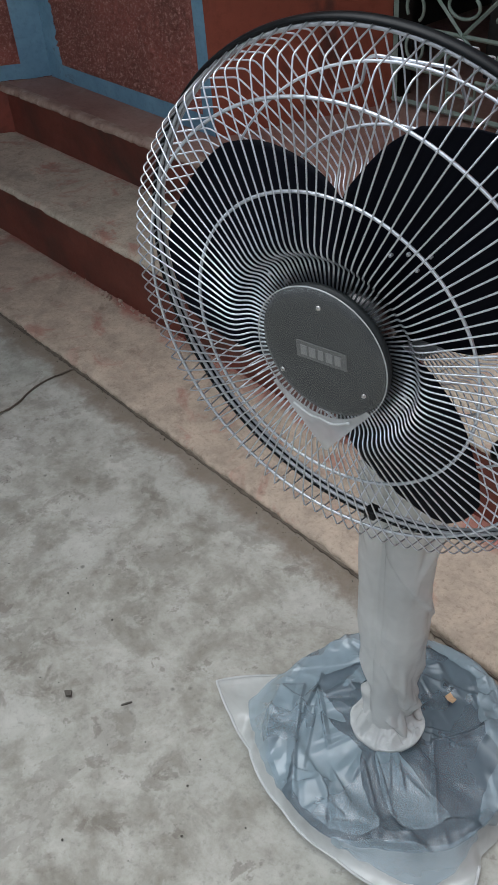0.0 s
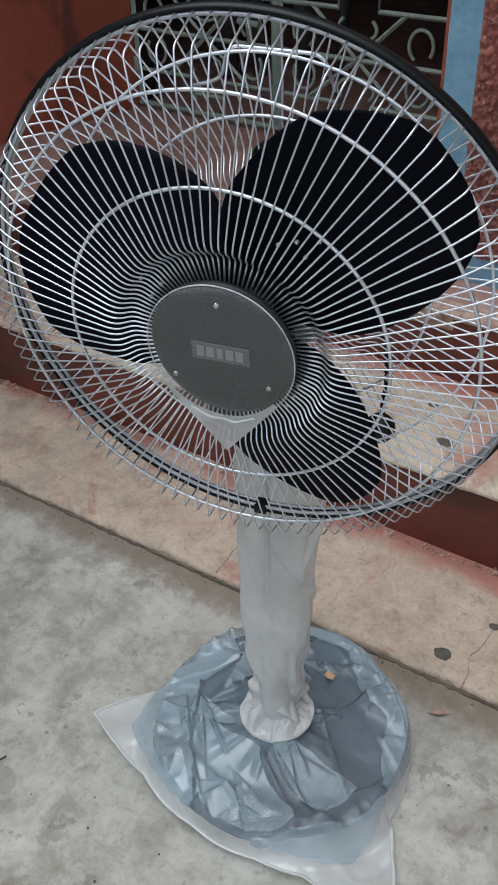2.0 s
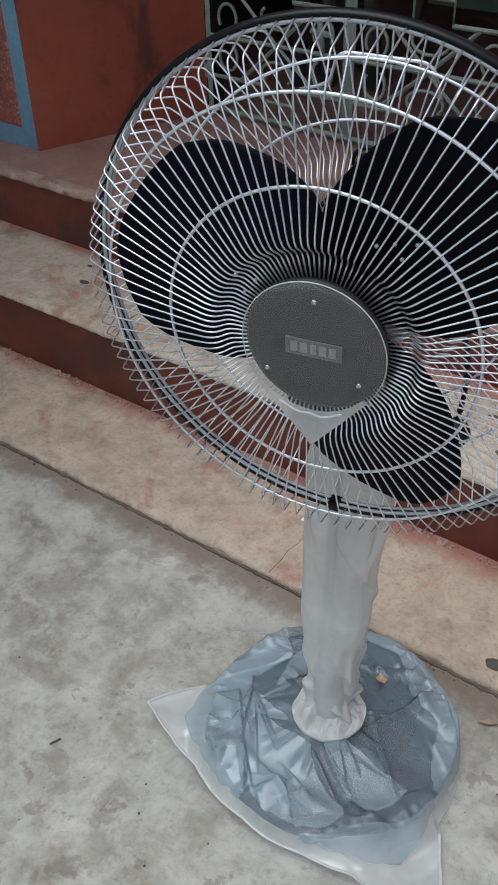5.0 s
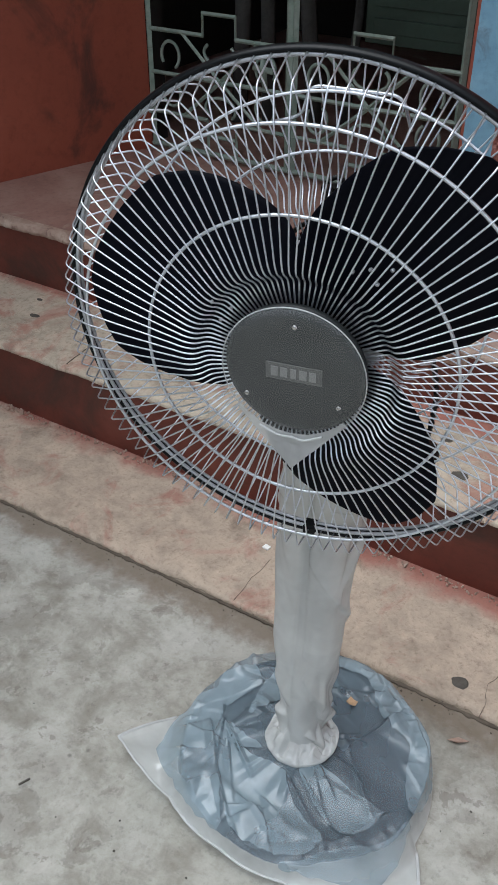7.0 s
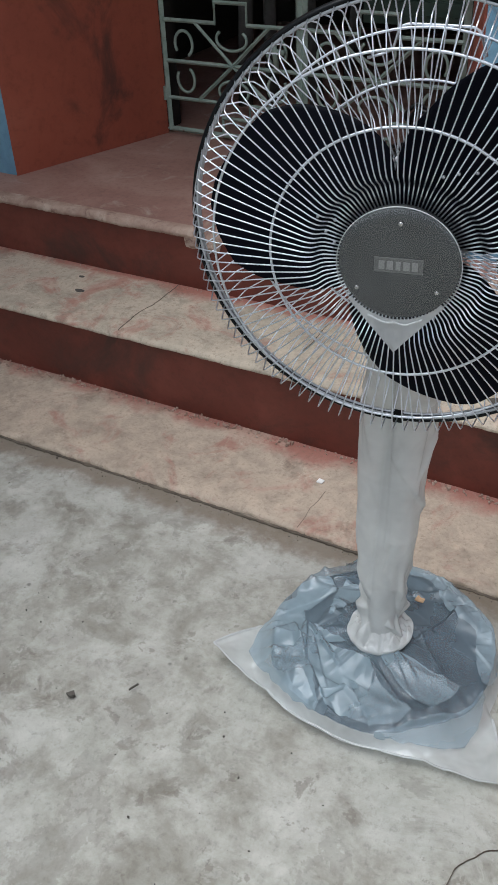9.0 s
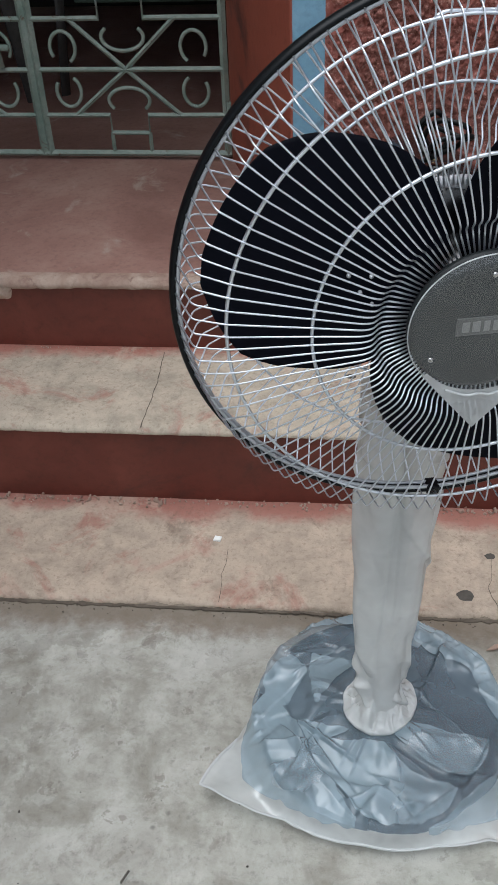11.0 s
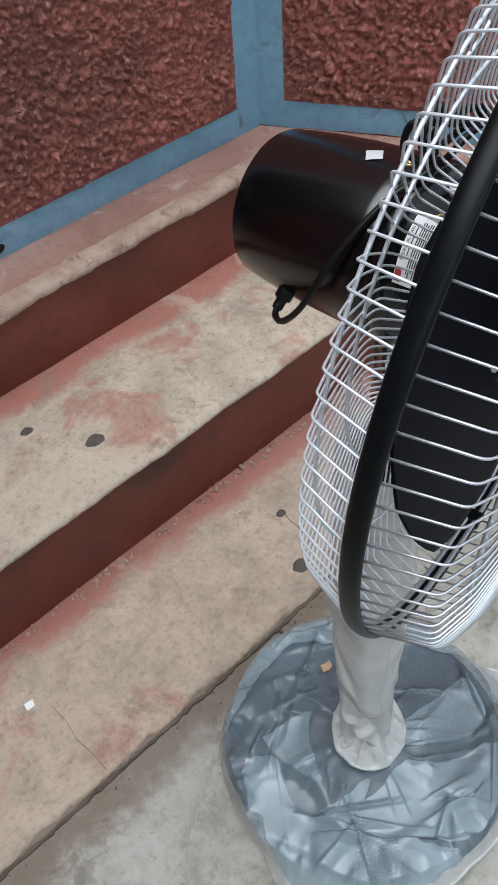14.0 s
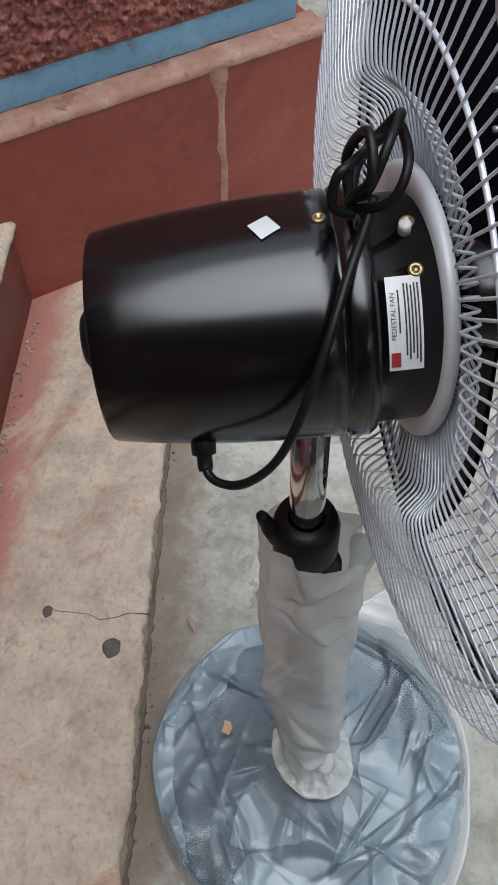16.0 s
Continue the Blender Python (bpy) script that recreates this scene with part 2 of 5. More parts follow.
M_BLACK = plain("black_enamel", (0.002, 0.002, 0.0025), 0.20, 0.0, 0.0, spec=0.75)
M_RIM = plain("black_rim_enamel", (0.004, 0.005, 0.006), 0.35, spec=0.18)
M_BLADE = plain("dark_blade_metal", (0.003, 0.0034, 0.0065), 0.5, spec=0.05)
M_RUBBER = plain("black_rubber", (0.006, 0.006, 0.006), 0.4, spec=0.3)
M_HUB = plain("hub_grey", (0.017, 0.020, 0.0205), 0.45, spec=0.3)
M_BADGE = plain("badge_grey", (0.13, 0.13, 0.125), 0.4)
M_FLANGE = plain("flange_alloy", (0.72, 0.73, 0.76), 0.4, 0.15)
M_MARK = plain("badge_letter_grey", (0.30, 0.30, 0.29), 0.45)
M_CHROME = plain("chrome_tube", (0.72, 0.71, 0.69), 0.12, 1.0, 0, 0.05)
M_BRASS = plain("brass_screw", (0.42, 0.34, 0.18), 0.4, 1.0)
M_PAPER = plain("white_paper", (0.78, 0.78, 0.78), 0.5)
M_INK = plain("black_ink", (0.05, 0.05, 0.055), 0.6)
M_REDINK = plain("red_ink", (0.35, 0.03, 0.04), 0.5)
M_FOIL = plain("silver_sticker", (0.72, 0.76, 0.78), 0.3, 0.3)
M_BASE = plain("dark_base", (0.020, 0.026, 0.034), 0.35)
M_BAG = film("bag_film", (0.26, 0.345, 0.405), 0.58, 0.28, 26, 0.0003, 0.22, 0.035, 0.0)
M_LIFTED = film("bag_lifted_film", (0.38, 0.49, 0.55), 0.48, 0.26, 26, 0.0003, 0.30, 0.035, 0.0)
M_SKIRT = film("bag_skirt_film", (0.80, 0.83, 0.81), 0.34, 0.2, 34, 0.0014, 0.35, 0.06)
M_HEM = film("bag_hem_film", (0.82, 0.84, 0.84), 0.30, 0.25, 30, 0.001, 0.2, 0.05)
M_SLEEVE = film("sleeve_film", (0.86, 0.875, 0.85), 0.17, 0.22, 30, 0.0022, 0.25, 0.03)
M_HUBFILM = film("hub_film", (0.24, 0.25, 0.25), 0.76, 0.20, 24, 0.003, 0.08, 0.03, 0.0)
M_TIP = film("film_tip", (0.78, 0.80, 0.80), 0.30, 0.16, 40, 0.004, 0.3, 0.06)
M_GATE = two_scale("pale_gate_paint", [(0.3, (0.17, 0.24, 0.20)), (0.55, (0.26, 0.32, 0.275)), (0.75, (0.34, 0.38, 0.335))], 15, 80, 0.5, 0.0006, (0.14, 0.10, 0.07), 25, (0.62, 0.7))
M_GREEN = two_scale("green_door_paint", [(0.3, (0.025, 0.045, 0.032)), (0.6, (0.04, 0.07, 0.05))], 5, 60, 0.5, 0.001)
# near-black plaster: the dimness of the hall is put into its colour
M_HALL_SHADE = two_scale("hall_shade_plaster", [(0.3, (0.016, 0.014, 0.013)), (0.6, (0.026, 0.022, 0.02))], 3, 60, 0.8, 0.001)
M_GREY = two_scale("dull_grey", [(0.3, (0.05, 0.05, 0.048)), (0.6, (0.09, 0.09, 0.085))], 8, 90, 0.9, 0.002)
M_WALL = two_scale("plain_wall", [(0.3, (0.42, 0.40, 0.36)), (0.6, (0.52, 0.50, 0.46))], 2, 60, 0.8, 0.002)
M_LEAF = plain("dry_leaf", (0.58, 0.38, 0.22), 0.7)
M_WHITE = plain("white_scrap", (0.85, 0.85, 0.82), 0.6)

# ---- mesh helpers ----


def finish(bm, name, mat, smooth=False):
    me = bpy.data.meshes.new(name)
    bm.normal_update()
    bm.to_mesh(me)
    bm.free()
    me.materials.append(mat)
    if smooth:
        me.polygons.foreach_set("use_smooth", [True] * len(me.polygons))
    return me


def part(name, bm, mat, parent=None, label="", smooth=False, at=None):
    ob = new(name, finish(bm, name, mat, smooth))
    if parent is not None:
        ob.parent = parent
    if at is not None:
        ob.matrix_basis = at
    return tagged(ob, label)


def empty(name, m=None):
    ob = new(name)
    ob.empty_display_size = 0.05
    if m is not None:
        ob.matrix_basis = m
    return ob


def box(bm, x0, x1, y0, y1, z0, z1, bevel=0.0):
    r = bmesh.ops.create_cube(bm, size=1)
    bmesh.ops.scale(bm, vec=(x1 - x0, y1 - y0, z1 - z0), verts=r["verts"])
    bmesh.ops.translate(bm, vec=((x0 + x1) / 2, (y0 + y1) / 2, (z0 + z1) / 2), verts=r["verts"])
    if bevel:
        es = list({e for v in r["verts"] for e in v.link_edges})
        bmesh.ops.bevel(bm, geom=es, offset=bevel, segments=2, affect="EDGES", profile=0.5)
    return bm


def prism(bm, pts, z0, z1):
    """An upright block over a plan polygon."""
    lo = [bm.verts.new((x, y, z0)) for x, y in pts]
    hi = [bm.verts.new((x, y, z1)) for x, y in pts]
    k = len(pts)
    for i in range(k):
        bm.faces.new((lo[i], lo[(i + 1) % k], hi[(i + 1) % k], hi[i]))
    bm.faces.new(hi)
    bm.faces.new(lo[::-1])
    bmesh.ops.recalc_face_normals(bm, faces=bm.faces)
    return bm


def lathe(bm, prof, n=48, close=False):
    """Turns a profile of (radius, z) round z."""
    rings = []
    for r, z in prof:
        if r < 1e-6:
            rings.append([bm.verts.new((0, 0, z))])
        else:
            rings.append([bm.verts.new((r * math.cos(2 * math.pi * i / n), r * math.sin(2 * math.pi * i / n), z)) for i in range(n)])
    pairs = list(zip(rings, rings[1:])) + ([(rings[-1], rings[0])] if close else [])
    for a, b in pairs:
        for i in range(n):
            j = (i + 1) % n
            if len(a) == 1:
                bm.faces.new((a[0], b[j], b[i]))
            elif len(b) == 1:
                bm.faces.new((a[i], a[j], b[0]))
            else:
                bm.faces.new((a[i], a[j], b[j], b[i]))
    bmesh.ops.recalc_face_normals(bm, faces=bm.faces)
    return bm


def tube(bm, pts, r, n=6, closed=False, flat=None):
    """A round (or flattened) bar along a line of points."""
    pts = [Vector(p) for p in pts]
    k = len(pts)
    rings, up = [], None
    for i, p in enumerate(pts):
        a = pts[(i - 1) % k] if (closed or i > 0) else p
        b = pts[(i + 1) % k] if (closed or i < k - 1) else p
        t = (b - a).normalized()
        if up is None:
            up = t.orthogonal().normalized() if flat is None else (Vector(flat) - t * t.dot(Vector(flat))).normalized()
        up = (up - t * t.dot(up)).normalized()
        side = t.cross(up)
        rr = r[i] if isinstance(r, list) else r
        ru, rs = rr if isinstance(rr, tuple) else (rr, rr)
        rings.append([bm.verts.new(p + up * math.cos(2 * math.pi * q / n) * ru + side * math.sin(2 * math.pi * q / n) * rs) for q in range(n)])
    for i in range(k if closed else k - 1):
        a, b = rings[i], rings[(i + 1) % k]
        for q in range(n):
            bm.faces.new((a[q], a[(q + 1) % n], b[(q + 1) % n], b[q]))
    if not closed:
        bm.faces.new(rings[0][::-1])
        bm.faces.new(rings[-1])
    return bm


def smooth_line(pts, steps=8):
    """Catmull-Rom through the points."""
    p = [Vector(q) for q in pts]
    p = [2 * p[0] - p[1]] + p + [2 * p[-1] - p[-2]]
    out = []
    for i in range(1, len(p) - 2):
        for s in range(steps):
            t = s / steps
            out.append(0.5 * (2 * p[i] + (p[i + 1] - p[i - 1]) * t + (2 * p[i - 1] - 5 * p[i] + 4 * p[i + 1] - p[i + 2]) * t * t + (3 * p[i] - p[i - 1] - 3 * p[i + 1] + p[i + 2]) * t**3))
    return out + [p[-2]]


def fbm(p, scale, octaves=4):
    return noise.fractal(Vector(p) * scale, 0.9, 2.0, octaves)


def grid_sheet(bm, nu, nv, f):
    vs = [[bm.verts.new(f(i / nu, j / nv)) for j in range(nv + 1)] for i in range(nu + 1)]
    for i in range(nu):
        for j in range(nv):
            bm.faces.new((vs[i][j], vs[i + 1][j], vs[i + 1][j + 1], vs[i][j + 1]))
    return bm


# ---- the ground and the steps ----
Y1, Y2, Y3, YW = 0.116, 0.374, 0.640, 0.755
Z1, Z2, Z3 = 0.008, 0.187, 0.345
DL, DR, YG, GL, GR = -1.527, -0.218, 1.257, -1.346, -0.404
CB, CE = (0.606, YW), (1.11, -0.060)
LB, LE = (-2.47, YW), (-2.975, -0.060)


def make_ground():
    bm = bmesh.new()
    xs = sorted({round(v, 4) for v in list(np.linspace(-2.6, 1.6, 106)) + [s * d for s in (-1, 1) for d in (3.2, 4, 6, 10, 20, 50, 120, 300)]})
    ys = sorted({round(v, 4) for v in list(np.linspace(-1.5, 0.16, 43)) + [-2, -3, -5, -10, -25, -60, -150, -300, 0.4, 1.0, 3, 10, 30, 80, 300]})
    vs = [[bm.verts.new((x, y, (0.0035 * fbm((x, y, 0), 2.2) - 0.002) if abs(x) < 3 and abs(y) < 2 else 0.0)) for y in ys] for x in xs]
    for i in range(len(xs) - 1):
        for j in range(len(ys) - 1):
            bm.faces.new((vs[i][j], vs[i + 1][j], vs[i + 1][j + 1], vs[i][j + 1]))
    g = part("ground", bm, M_GROUND, smooth=True)
    return tagged(g, "stained grey-green concrete yard with dark blotches and cracks", "ground", kind="structure")


def skew(x):
    """The steps run a little askew to the wall."""
    return 0.022 * (x + 0.1)


def ledge(x0, x1, y0, y1, z0, z1, step=0.012, chip=0.006, seed=0.0, lip=0.0, broken=()):
    """A slab whose front edge is rounded, chipped and uneven."""
    bm = bmesh.new()
    nx = int((x1 - x0) / step)
    rows = []
    for i in range(nx + 1):
        x = x0 + (x1 - x0) * i / nx
        e = chip * (fbm((x, seed, 0), 9) + 0.5 * fbm((x, seed, 3), 45, 3))
        bite = max(0.0, fbm((x, seed, 7), 5.0, 2) - 0.45) * chip * 5
        for bx, bw, bd in broken:
            bite += bd * max(0.0, 1 - ((x - bx) / bw) ** 4) * (0.75 + 0.5 * fbm((x, 1, seed), 60, 3))
        wave = 0.35 * chip * fbm((x, seed, 11), 4)
        yf = y0 + e + bite
        prof = [(yf + 0.004, z0), (yf - lip, z0 + (z1 - z0) * 0.25), (yf - lip + 0.002, z1 - 0.008 - bite), (yf + 0.005, z1 - 0.002 + wave * 0.4 - bite * 0.5), (yf + 0.016, z1 + wave * 0.5), (min(y0 + 0.06, y0 + 0.8 * (y1 - y0)), z1 + wave * 0.6), (y0 + 0.9 * (y1 - y0), z1 + 0.5 * wave), (y1, z1)]
        rows.append([bm.verts.new((x, y + skew(x), z)) for y, z in prof])
    for a, b in zip(rows, rows[1:]):
        for k in range(len(a) - 1):
            bm.faces.new((a[k], a[k + 1], b[k + 1], b[k]))
    bmesh.ops.recalc_face_normals(bm, faces=bm.faces)
    if sum(f.normal.z for f in bm.faces) < 0:
        bmesh.ops.reverse_faces(bm, faces=bm.faces)
        for _ in range(5):
            bmesh.ops.smooth_vert(bm, verts=[v for v in bm.verts if not v.is_boundary], factor=0.5, use_axis_z=True)
    return bm


def strip_path(pts, w, z, seed=0.0, jitter=0.5, steps=10):
    """A thin uneven ribbon along the ground, with a little body."""
    bm = bmesh.new()
    line = smooth_line([(x, y, 0) for x, y in pts], steps)
    rows = []
    for i, p in enumerate(line):
        t = (line[min(i + 1, len(line) - 1)] - line[max(i - 1, 0)]).normalized()
        s = Vector((-t.y, t.x, 0))
        off = s * 0.0022 * fbm((p.x, p.y, seed), 38, 3)
        k = w * (0.6 + jitter * abs(fbm((p.x, p.y, seed + 5), 45, 3)))
        q = p + off
        rows.append([bm.verts.new((*(q - s * k).xy, z - 0.003)), bm.verts.new((*(q - s * k * 0.8).xy, z)), bm.verts.new((*(q + s * k * 0.8).xy, z)), bm.verts.new((*(q + s * k).xy, z - 0.003))])
    for a, b in zip(rows, rows[1:]):
        for k in range(3):
            bm.faces.new((a[k], b[k], b[k + 1], a[k + 1]))
    bmesh.ops.recalc_face_normals(bm, faces=bm.faces)
    return bm


def blot(x, y, z, rx, ry, seed):
    """A flat dark spot with an uneven rim."""
    bm = bmesh.new()
    c = bm.verts.new((x, y, z + 0.0012))
    ring = []
    for i in range(18):
        a = 2 * math.pi * i / 18
        k = 1 + 0.22 * fbm((math.cos(a), math.sin(a), seed), 1.5, 3)
        ring.append((bm.verts.new((x + rx * k * math.cos(a) * 0.8, y + ry * k * math.sin(a) * 0.8, z + 0.001)), bm.verts.new((x + rx * k * math.cos(a), y + ry * k * math.sin(a), z - 0.001))))
    for i in range(18):
        j = (i + 1) % 18
        bm.faces.new((c, ring[i][0], ring[j][0]))
        bm.faces.new((ring[i][0], ring[i][1], ring[j][1], ring[j][0]))
    return bm


ground = make_ground()
part("crack", strip_path([(-1.3, 0.08), (-1.30, -0.02), (-1.26, -0.13), (-1.30, -0.3), (-1.22, -0.5)], 0.0026, 0.003, 1), M_DIRT, ground)
part("crack", strip_path([(0.207, -0.433), (0.212, -0.398), (0.235, -0.363), (0.271, -0.337), (0.3, -0.338), (0.322, -0.357)], 0.0007, 0.003, 2), M_DIRT, ground)
apron = part("apron", ledge(-2.9, 1.0, Y1, Y2 + 0.02, -0.03, Z1, 0.006, 0.009, 1.0), M_APRON, smooth=True)
tagged(apron, "low worn pink and cream cement apron below the steps", "apron", kind="structure")
part("joint", strip_path([(x, Y1 - 0.004 + skew(x)) for x in np.linspace(-2.9, 1.0, 60)], 0.0032, 0.002, 3, 1.4, 14), M_DIRT, apron)
part("crack", strip_path([(-0.302, 0.118), (-0.301, 0.15), (-0.306, 0.18), (-0.300, 0.21), (-0.303, 0.245)], 0.0006, Z1 + 0.0006, 4), M_DIRT, apron)
part("crack", strip_path([(0.17, 0.118), (0.168, 0.15), (0.158, 0.18), (0.166, 0.21), (0.169, 0.26)], 0.0005, Z1 + 0.0006, 5), M_DIRT, apron)

steps = empty("steps")
tagged(steps, "two red-painted cement steps with worn cream treads and chipped edges", "steps", kind="structure")


def riser_panel(x0, x1, y, z0, z1, seed):
    bm = bmesh.new()
    return grid_sheet(bm, int((x1 - x0) / 0.03), 8, lambda u, v: (x0 + (x1 - x0) * u, y + skew(x0 + (x1 - x0) * u) + 0.002 * fbm((x0 + (x1 - x0) * u, v, seed), 5), z0 + (z1 - z0) * v))


part("riser", riser_panel(-2.9, 0.95, Y2 + 0.008, 0, Z2 - 0.01, 1), M_RISER, steps, "dark red painted riser", True)
part("tread", ledge(-2.9, 0.92, Y2, Y3 + 0.02, Z2 - 0.018, Z2, 0.010, 0.004, 5.0, 0.002), M_TREAD, steps, "worn cream cement tread with red paint at the back", True)
part("riser", riser_panel(-2.9, 0.80, Y3 + 0.008, Z2 - 0.005, Z3 - 0.01, 2), M_RISER, steps, "dark red painted riser", True)
part("nosing", ledge(-2.7, 0.78, Y3 - 0.004, Y3 + 0.028, Z3 - 0.020, Z3 + 0.001, 0.006, 0.007, 9.0, 0.002, ((-0.165, 0.055, 0.009), (-0.83, 0.05, 0.010), (0.27, 0.03, 0.005))), M_NOSING, steps, "chipped pale cement edge", True)
for cx, wd in ((-0.165, 0.060), (-0.83, 0.055)):
    def patch(u, v, cx=cx, wd=wd):
        k = max(0.0, 1 - abs(2 * u - 1) ** 3) * max(0.0, 1 - abs(2 * v - 1) ** 3)
        x, z = cx + wd * (2 * u - 1), Z3 - 0.052 + 0.050 * v
        return (x, Y3 + skew(x) + 0.010 - 0.012 * k * (0.8 + 0.7 * fbm((x, z, 2), 40, 3)), z + 0.004 * fbm((x, 0, 8), 30, 2))
    part("broken_patch", grid_sheet(bmesh.new(), 40, 18, patch), M_NOSING, steps, "broken cement showing grey aggregate", True)
part("landing_slab", prism(bmesh.new(), [(-2.7, Y3 + 0.022 + skew(-2.7)), (0.78, Y3 + 0.022 + skew(0.78)), (0.78, YG + 0.8), (-2.7, YG + 0.8)], Z3 - 0.05, Z3), M_LANDING, steps, "dusky red cement landing")
for x, y, z, rx, ry in ((0.119, 0.166, Z1, 0.016, 0.012), (0.169, 0.263, Z1, 0.010, 0.007)):
    part("spot", blot(x, y, z, rx, ry, x), M_SPOT, apron)
for x, y, z, rx, ry in ((-0.028, 0.462, Z2, 0.019, 0.013), (-0.092, 0.554, Z2, 0.013, 0.009), (-1.122, 0.492, Z2, 0.017, 0.009), (-1.17, 0.56, Z2, 0.01, 0.006)):
    part("spot", blot(x, y, z, rx, ry, x), M_SPOT, steps)
for pts in ([(-0.906, 0.366), (-0.912, 0.45), (-0.905, 0.53), (-0.91, 0.63)], [(-0.471, 0.366), (-0.468, 0.5), (-0.474, 0.62)]):
    part("crack", strip_path(pts, 0.0010, Z2 + 0.001, pts[0][0]), M_DIRT, steps)



def crumbs(name, n, xs, yc, spread, z, size, mat, label, cat, seed):
    """Loose chips and grit strewn along a line."""
    rnd = random.Random(seed)
    bm = bmesh.new()
    for _ in range(n):
        x = rnd.uniform(*xs)
        y = yc(x) + rnd.gauss(0, spread)
        k = size * rnd.uniform(0.4, 1.3) * (1.6 if rnd.random() < 0.08 else 1)
        m = pose(x, y, z + k * 0.25, rnd.uniform(0, 360), rnd.uniform(0, 360), rnd.uniform(0, 360)) @ Matrix.Diagonal((k, k * rnd.uniform(0.5, 1), k * rnd.uniform(0.4, 0.8), 1))
        bmesh.ops.create_icosphere(bm, subdivisions=1, radius=0.5, matrix=m)
    ob = part(name, bm, mat)
    return tagged(ob, label, cat, kind="stuff")


crumbs("cement_crumbs", 620, (-1.8, 0.72), lambda x: Y2 - 0.004 + skew(x), 0.006, Z1, 0.0072, M_NOSING, "pale cement crumbs along the foot of the riser", "crumbs", 3)
crumbs("grit", 280, (-1.9, 0.9), lambda x: Y1 - 0.010 + skew(x), 0.008, 0.0, 0.0036, M_DIRT, "dark grit along the joint of the apron", "grit", 4)
crumbs("grit", 160, (-1.3, 0.5), lambda x: -0.35, 0.22, 0.001, 0.0035, M_SPOT, "specks of dirt scattered on the concrete", "grit", 5)
crumbs("cement_crumbs", 120, (-1.8, 0.58), lambda x: Y3 - 0.004 + skew(x), 0.004, Z2, 0.004, M_NOSING, "pale cement crumbs along the foot of the upper riser", "crumbs", 6)

# ---- the walls ----
TOP = 2.35


def wall_run(name, a, b, inward, thick, z0, z1, mat, label):
    d = (Vector(b) - Vector(a)).normalized()
    nrm = Vector(inward).normalized()
    pts = [Vector(a), Vector(b), Vector(b) - nrm * thick, Vector(a) - nrm * thick]
    w = part(name, prism(bmesh.new(), [p[:] for p in pts], z0, z1), mat)
    return tagged(w, label, "wall", kind="structure")


def band(parent, a, b, nrm, s0, s1, z0, z1, proud=0.004):
    """A painted plaster band on the wall from a to b, between two lengths and two heights."""
    a, b, nrm = Vector(a), Vector(b), Vector(nrm).normalized()
    d = (b - a).normalized()
    bm = bmesh.new()
    ns, nz = max(2, int(abs(s1 - s0) / 0.02)), max(2, int((z1 - z0) / 0.02))

    def f(u, v):
        s, z = s0 + (s1 - s0) * u, z0 + (z1 - z0) * v
        w = 0.0025 * fbm((s, z, a.x), 25, 2)
        edge = 0.0 if 0 < u < 1 and 0 < v < 1 else -0.0025
        p = a + d * (s + (w if u in (0, 1) else 0)) + nrm * (proud + edge + 0.001 * fbm((s, z, 4), 12, 2))
        return (p.x, p.y, z + (w if v in (0, 1) else 0))
    grid_sheet(bm, ns, nz, f)
    part("band", bm, M_BLUE, parent, "pale blue painted plaster band", True)


def rough_panel(parent, a, b, nrm, s0, s1, z0, z1, cell):
    """Thrown roughcast plaster: real lumps."""
    a, b, nrm = Vector(a), Vector(b), Vector(nrm).normalized()
    d = (b - a).normalized()
    bm = bmesh.new()

    def f(u, v):
        s, z = s0 + (s1 - s0) * u, z0 + (z1 - z0) * v
        q = (s, z, a.x * 3)
        h = 0.013 * abs(fbm(q, 44, 3)) + 0.012 * abs(fbm(q, 105, 3)) + 0.003 * fbm(q, 12, 2)
        h *= min(1.0, (s1 - s) / 0.012 + 0.05, (s - s0) / 0.012 + 0.05, (z - z0) / 0.012 + 0.05)
        p = a + d * s + nrm * (0.002 + h)
        return (p.x, p.y, z)
    grid_sheet(bm, int(abs(s1 - s0) / cell), int((z1 - z0) / cell), f)
    bmesh.ops.recalc_face_normals(bm, faces=bm.faces)
    part("roughcast_panel", bm, M_ROUGH, parent, "rough-cast dark red plaster panel", True)


NA = (0, -1)
wall_a = wall_run("wall_north_1", (DR, YW), CB, NA, 0.10, Z3, TOP, M_RISER, "red rough-cast house wall with pale blue painted bands beside the gate")
wall_l = wall_run("wall_north_2", LB, (DL, YW), NA, 0.10, Z3, TOP, M_RISER, "red rough-cast house wall with pale blue bands and corner post")
lenA = CB[0] - DR
band(wall_a, (DR, YW), CB, NA, 0.0, 0.060, Z3 - 0.002, TOP)
band(wall_a, (DR, YW), CB, NA, lenA - 0.058, lenA, Z3 + 0.052, TOP)
band(wall_a, (DR, YW), CB, NA, 0.058, lenA, Z3 - 0.002, Z3 + 0.055)
rough_panel(wall_a, (DR, YW), CB, NA, 0.058, lenA - 0.056, Z3 + 0.053, 1.0, 0.0026)
rough_panel(wall_a, (DR, YW), CB, NA, 0.058, lenA - 0.056, 1.0, TOP, 0.03)
# drain hole: no recess, its darkness is a black lump on the band
bm = bmesh.new()
bmesh.ops.create_icosphere(bm, subdivisions=3, radius=1.0, matrix=pose(0.031, YW - 0.002, Z3 + 0.019) @ Matrix.Diagonal((0.016, 0.006, 0.010, 1)))
for v in bm.verts:
    v.co.x += 0.003 * fbm(v.co, 60, 2)
    v.co.z += 0.003 * fbm(v.co + Vector((3, 0, 0)), 60, 2)
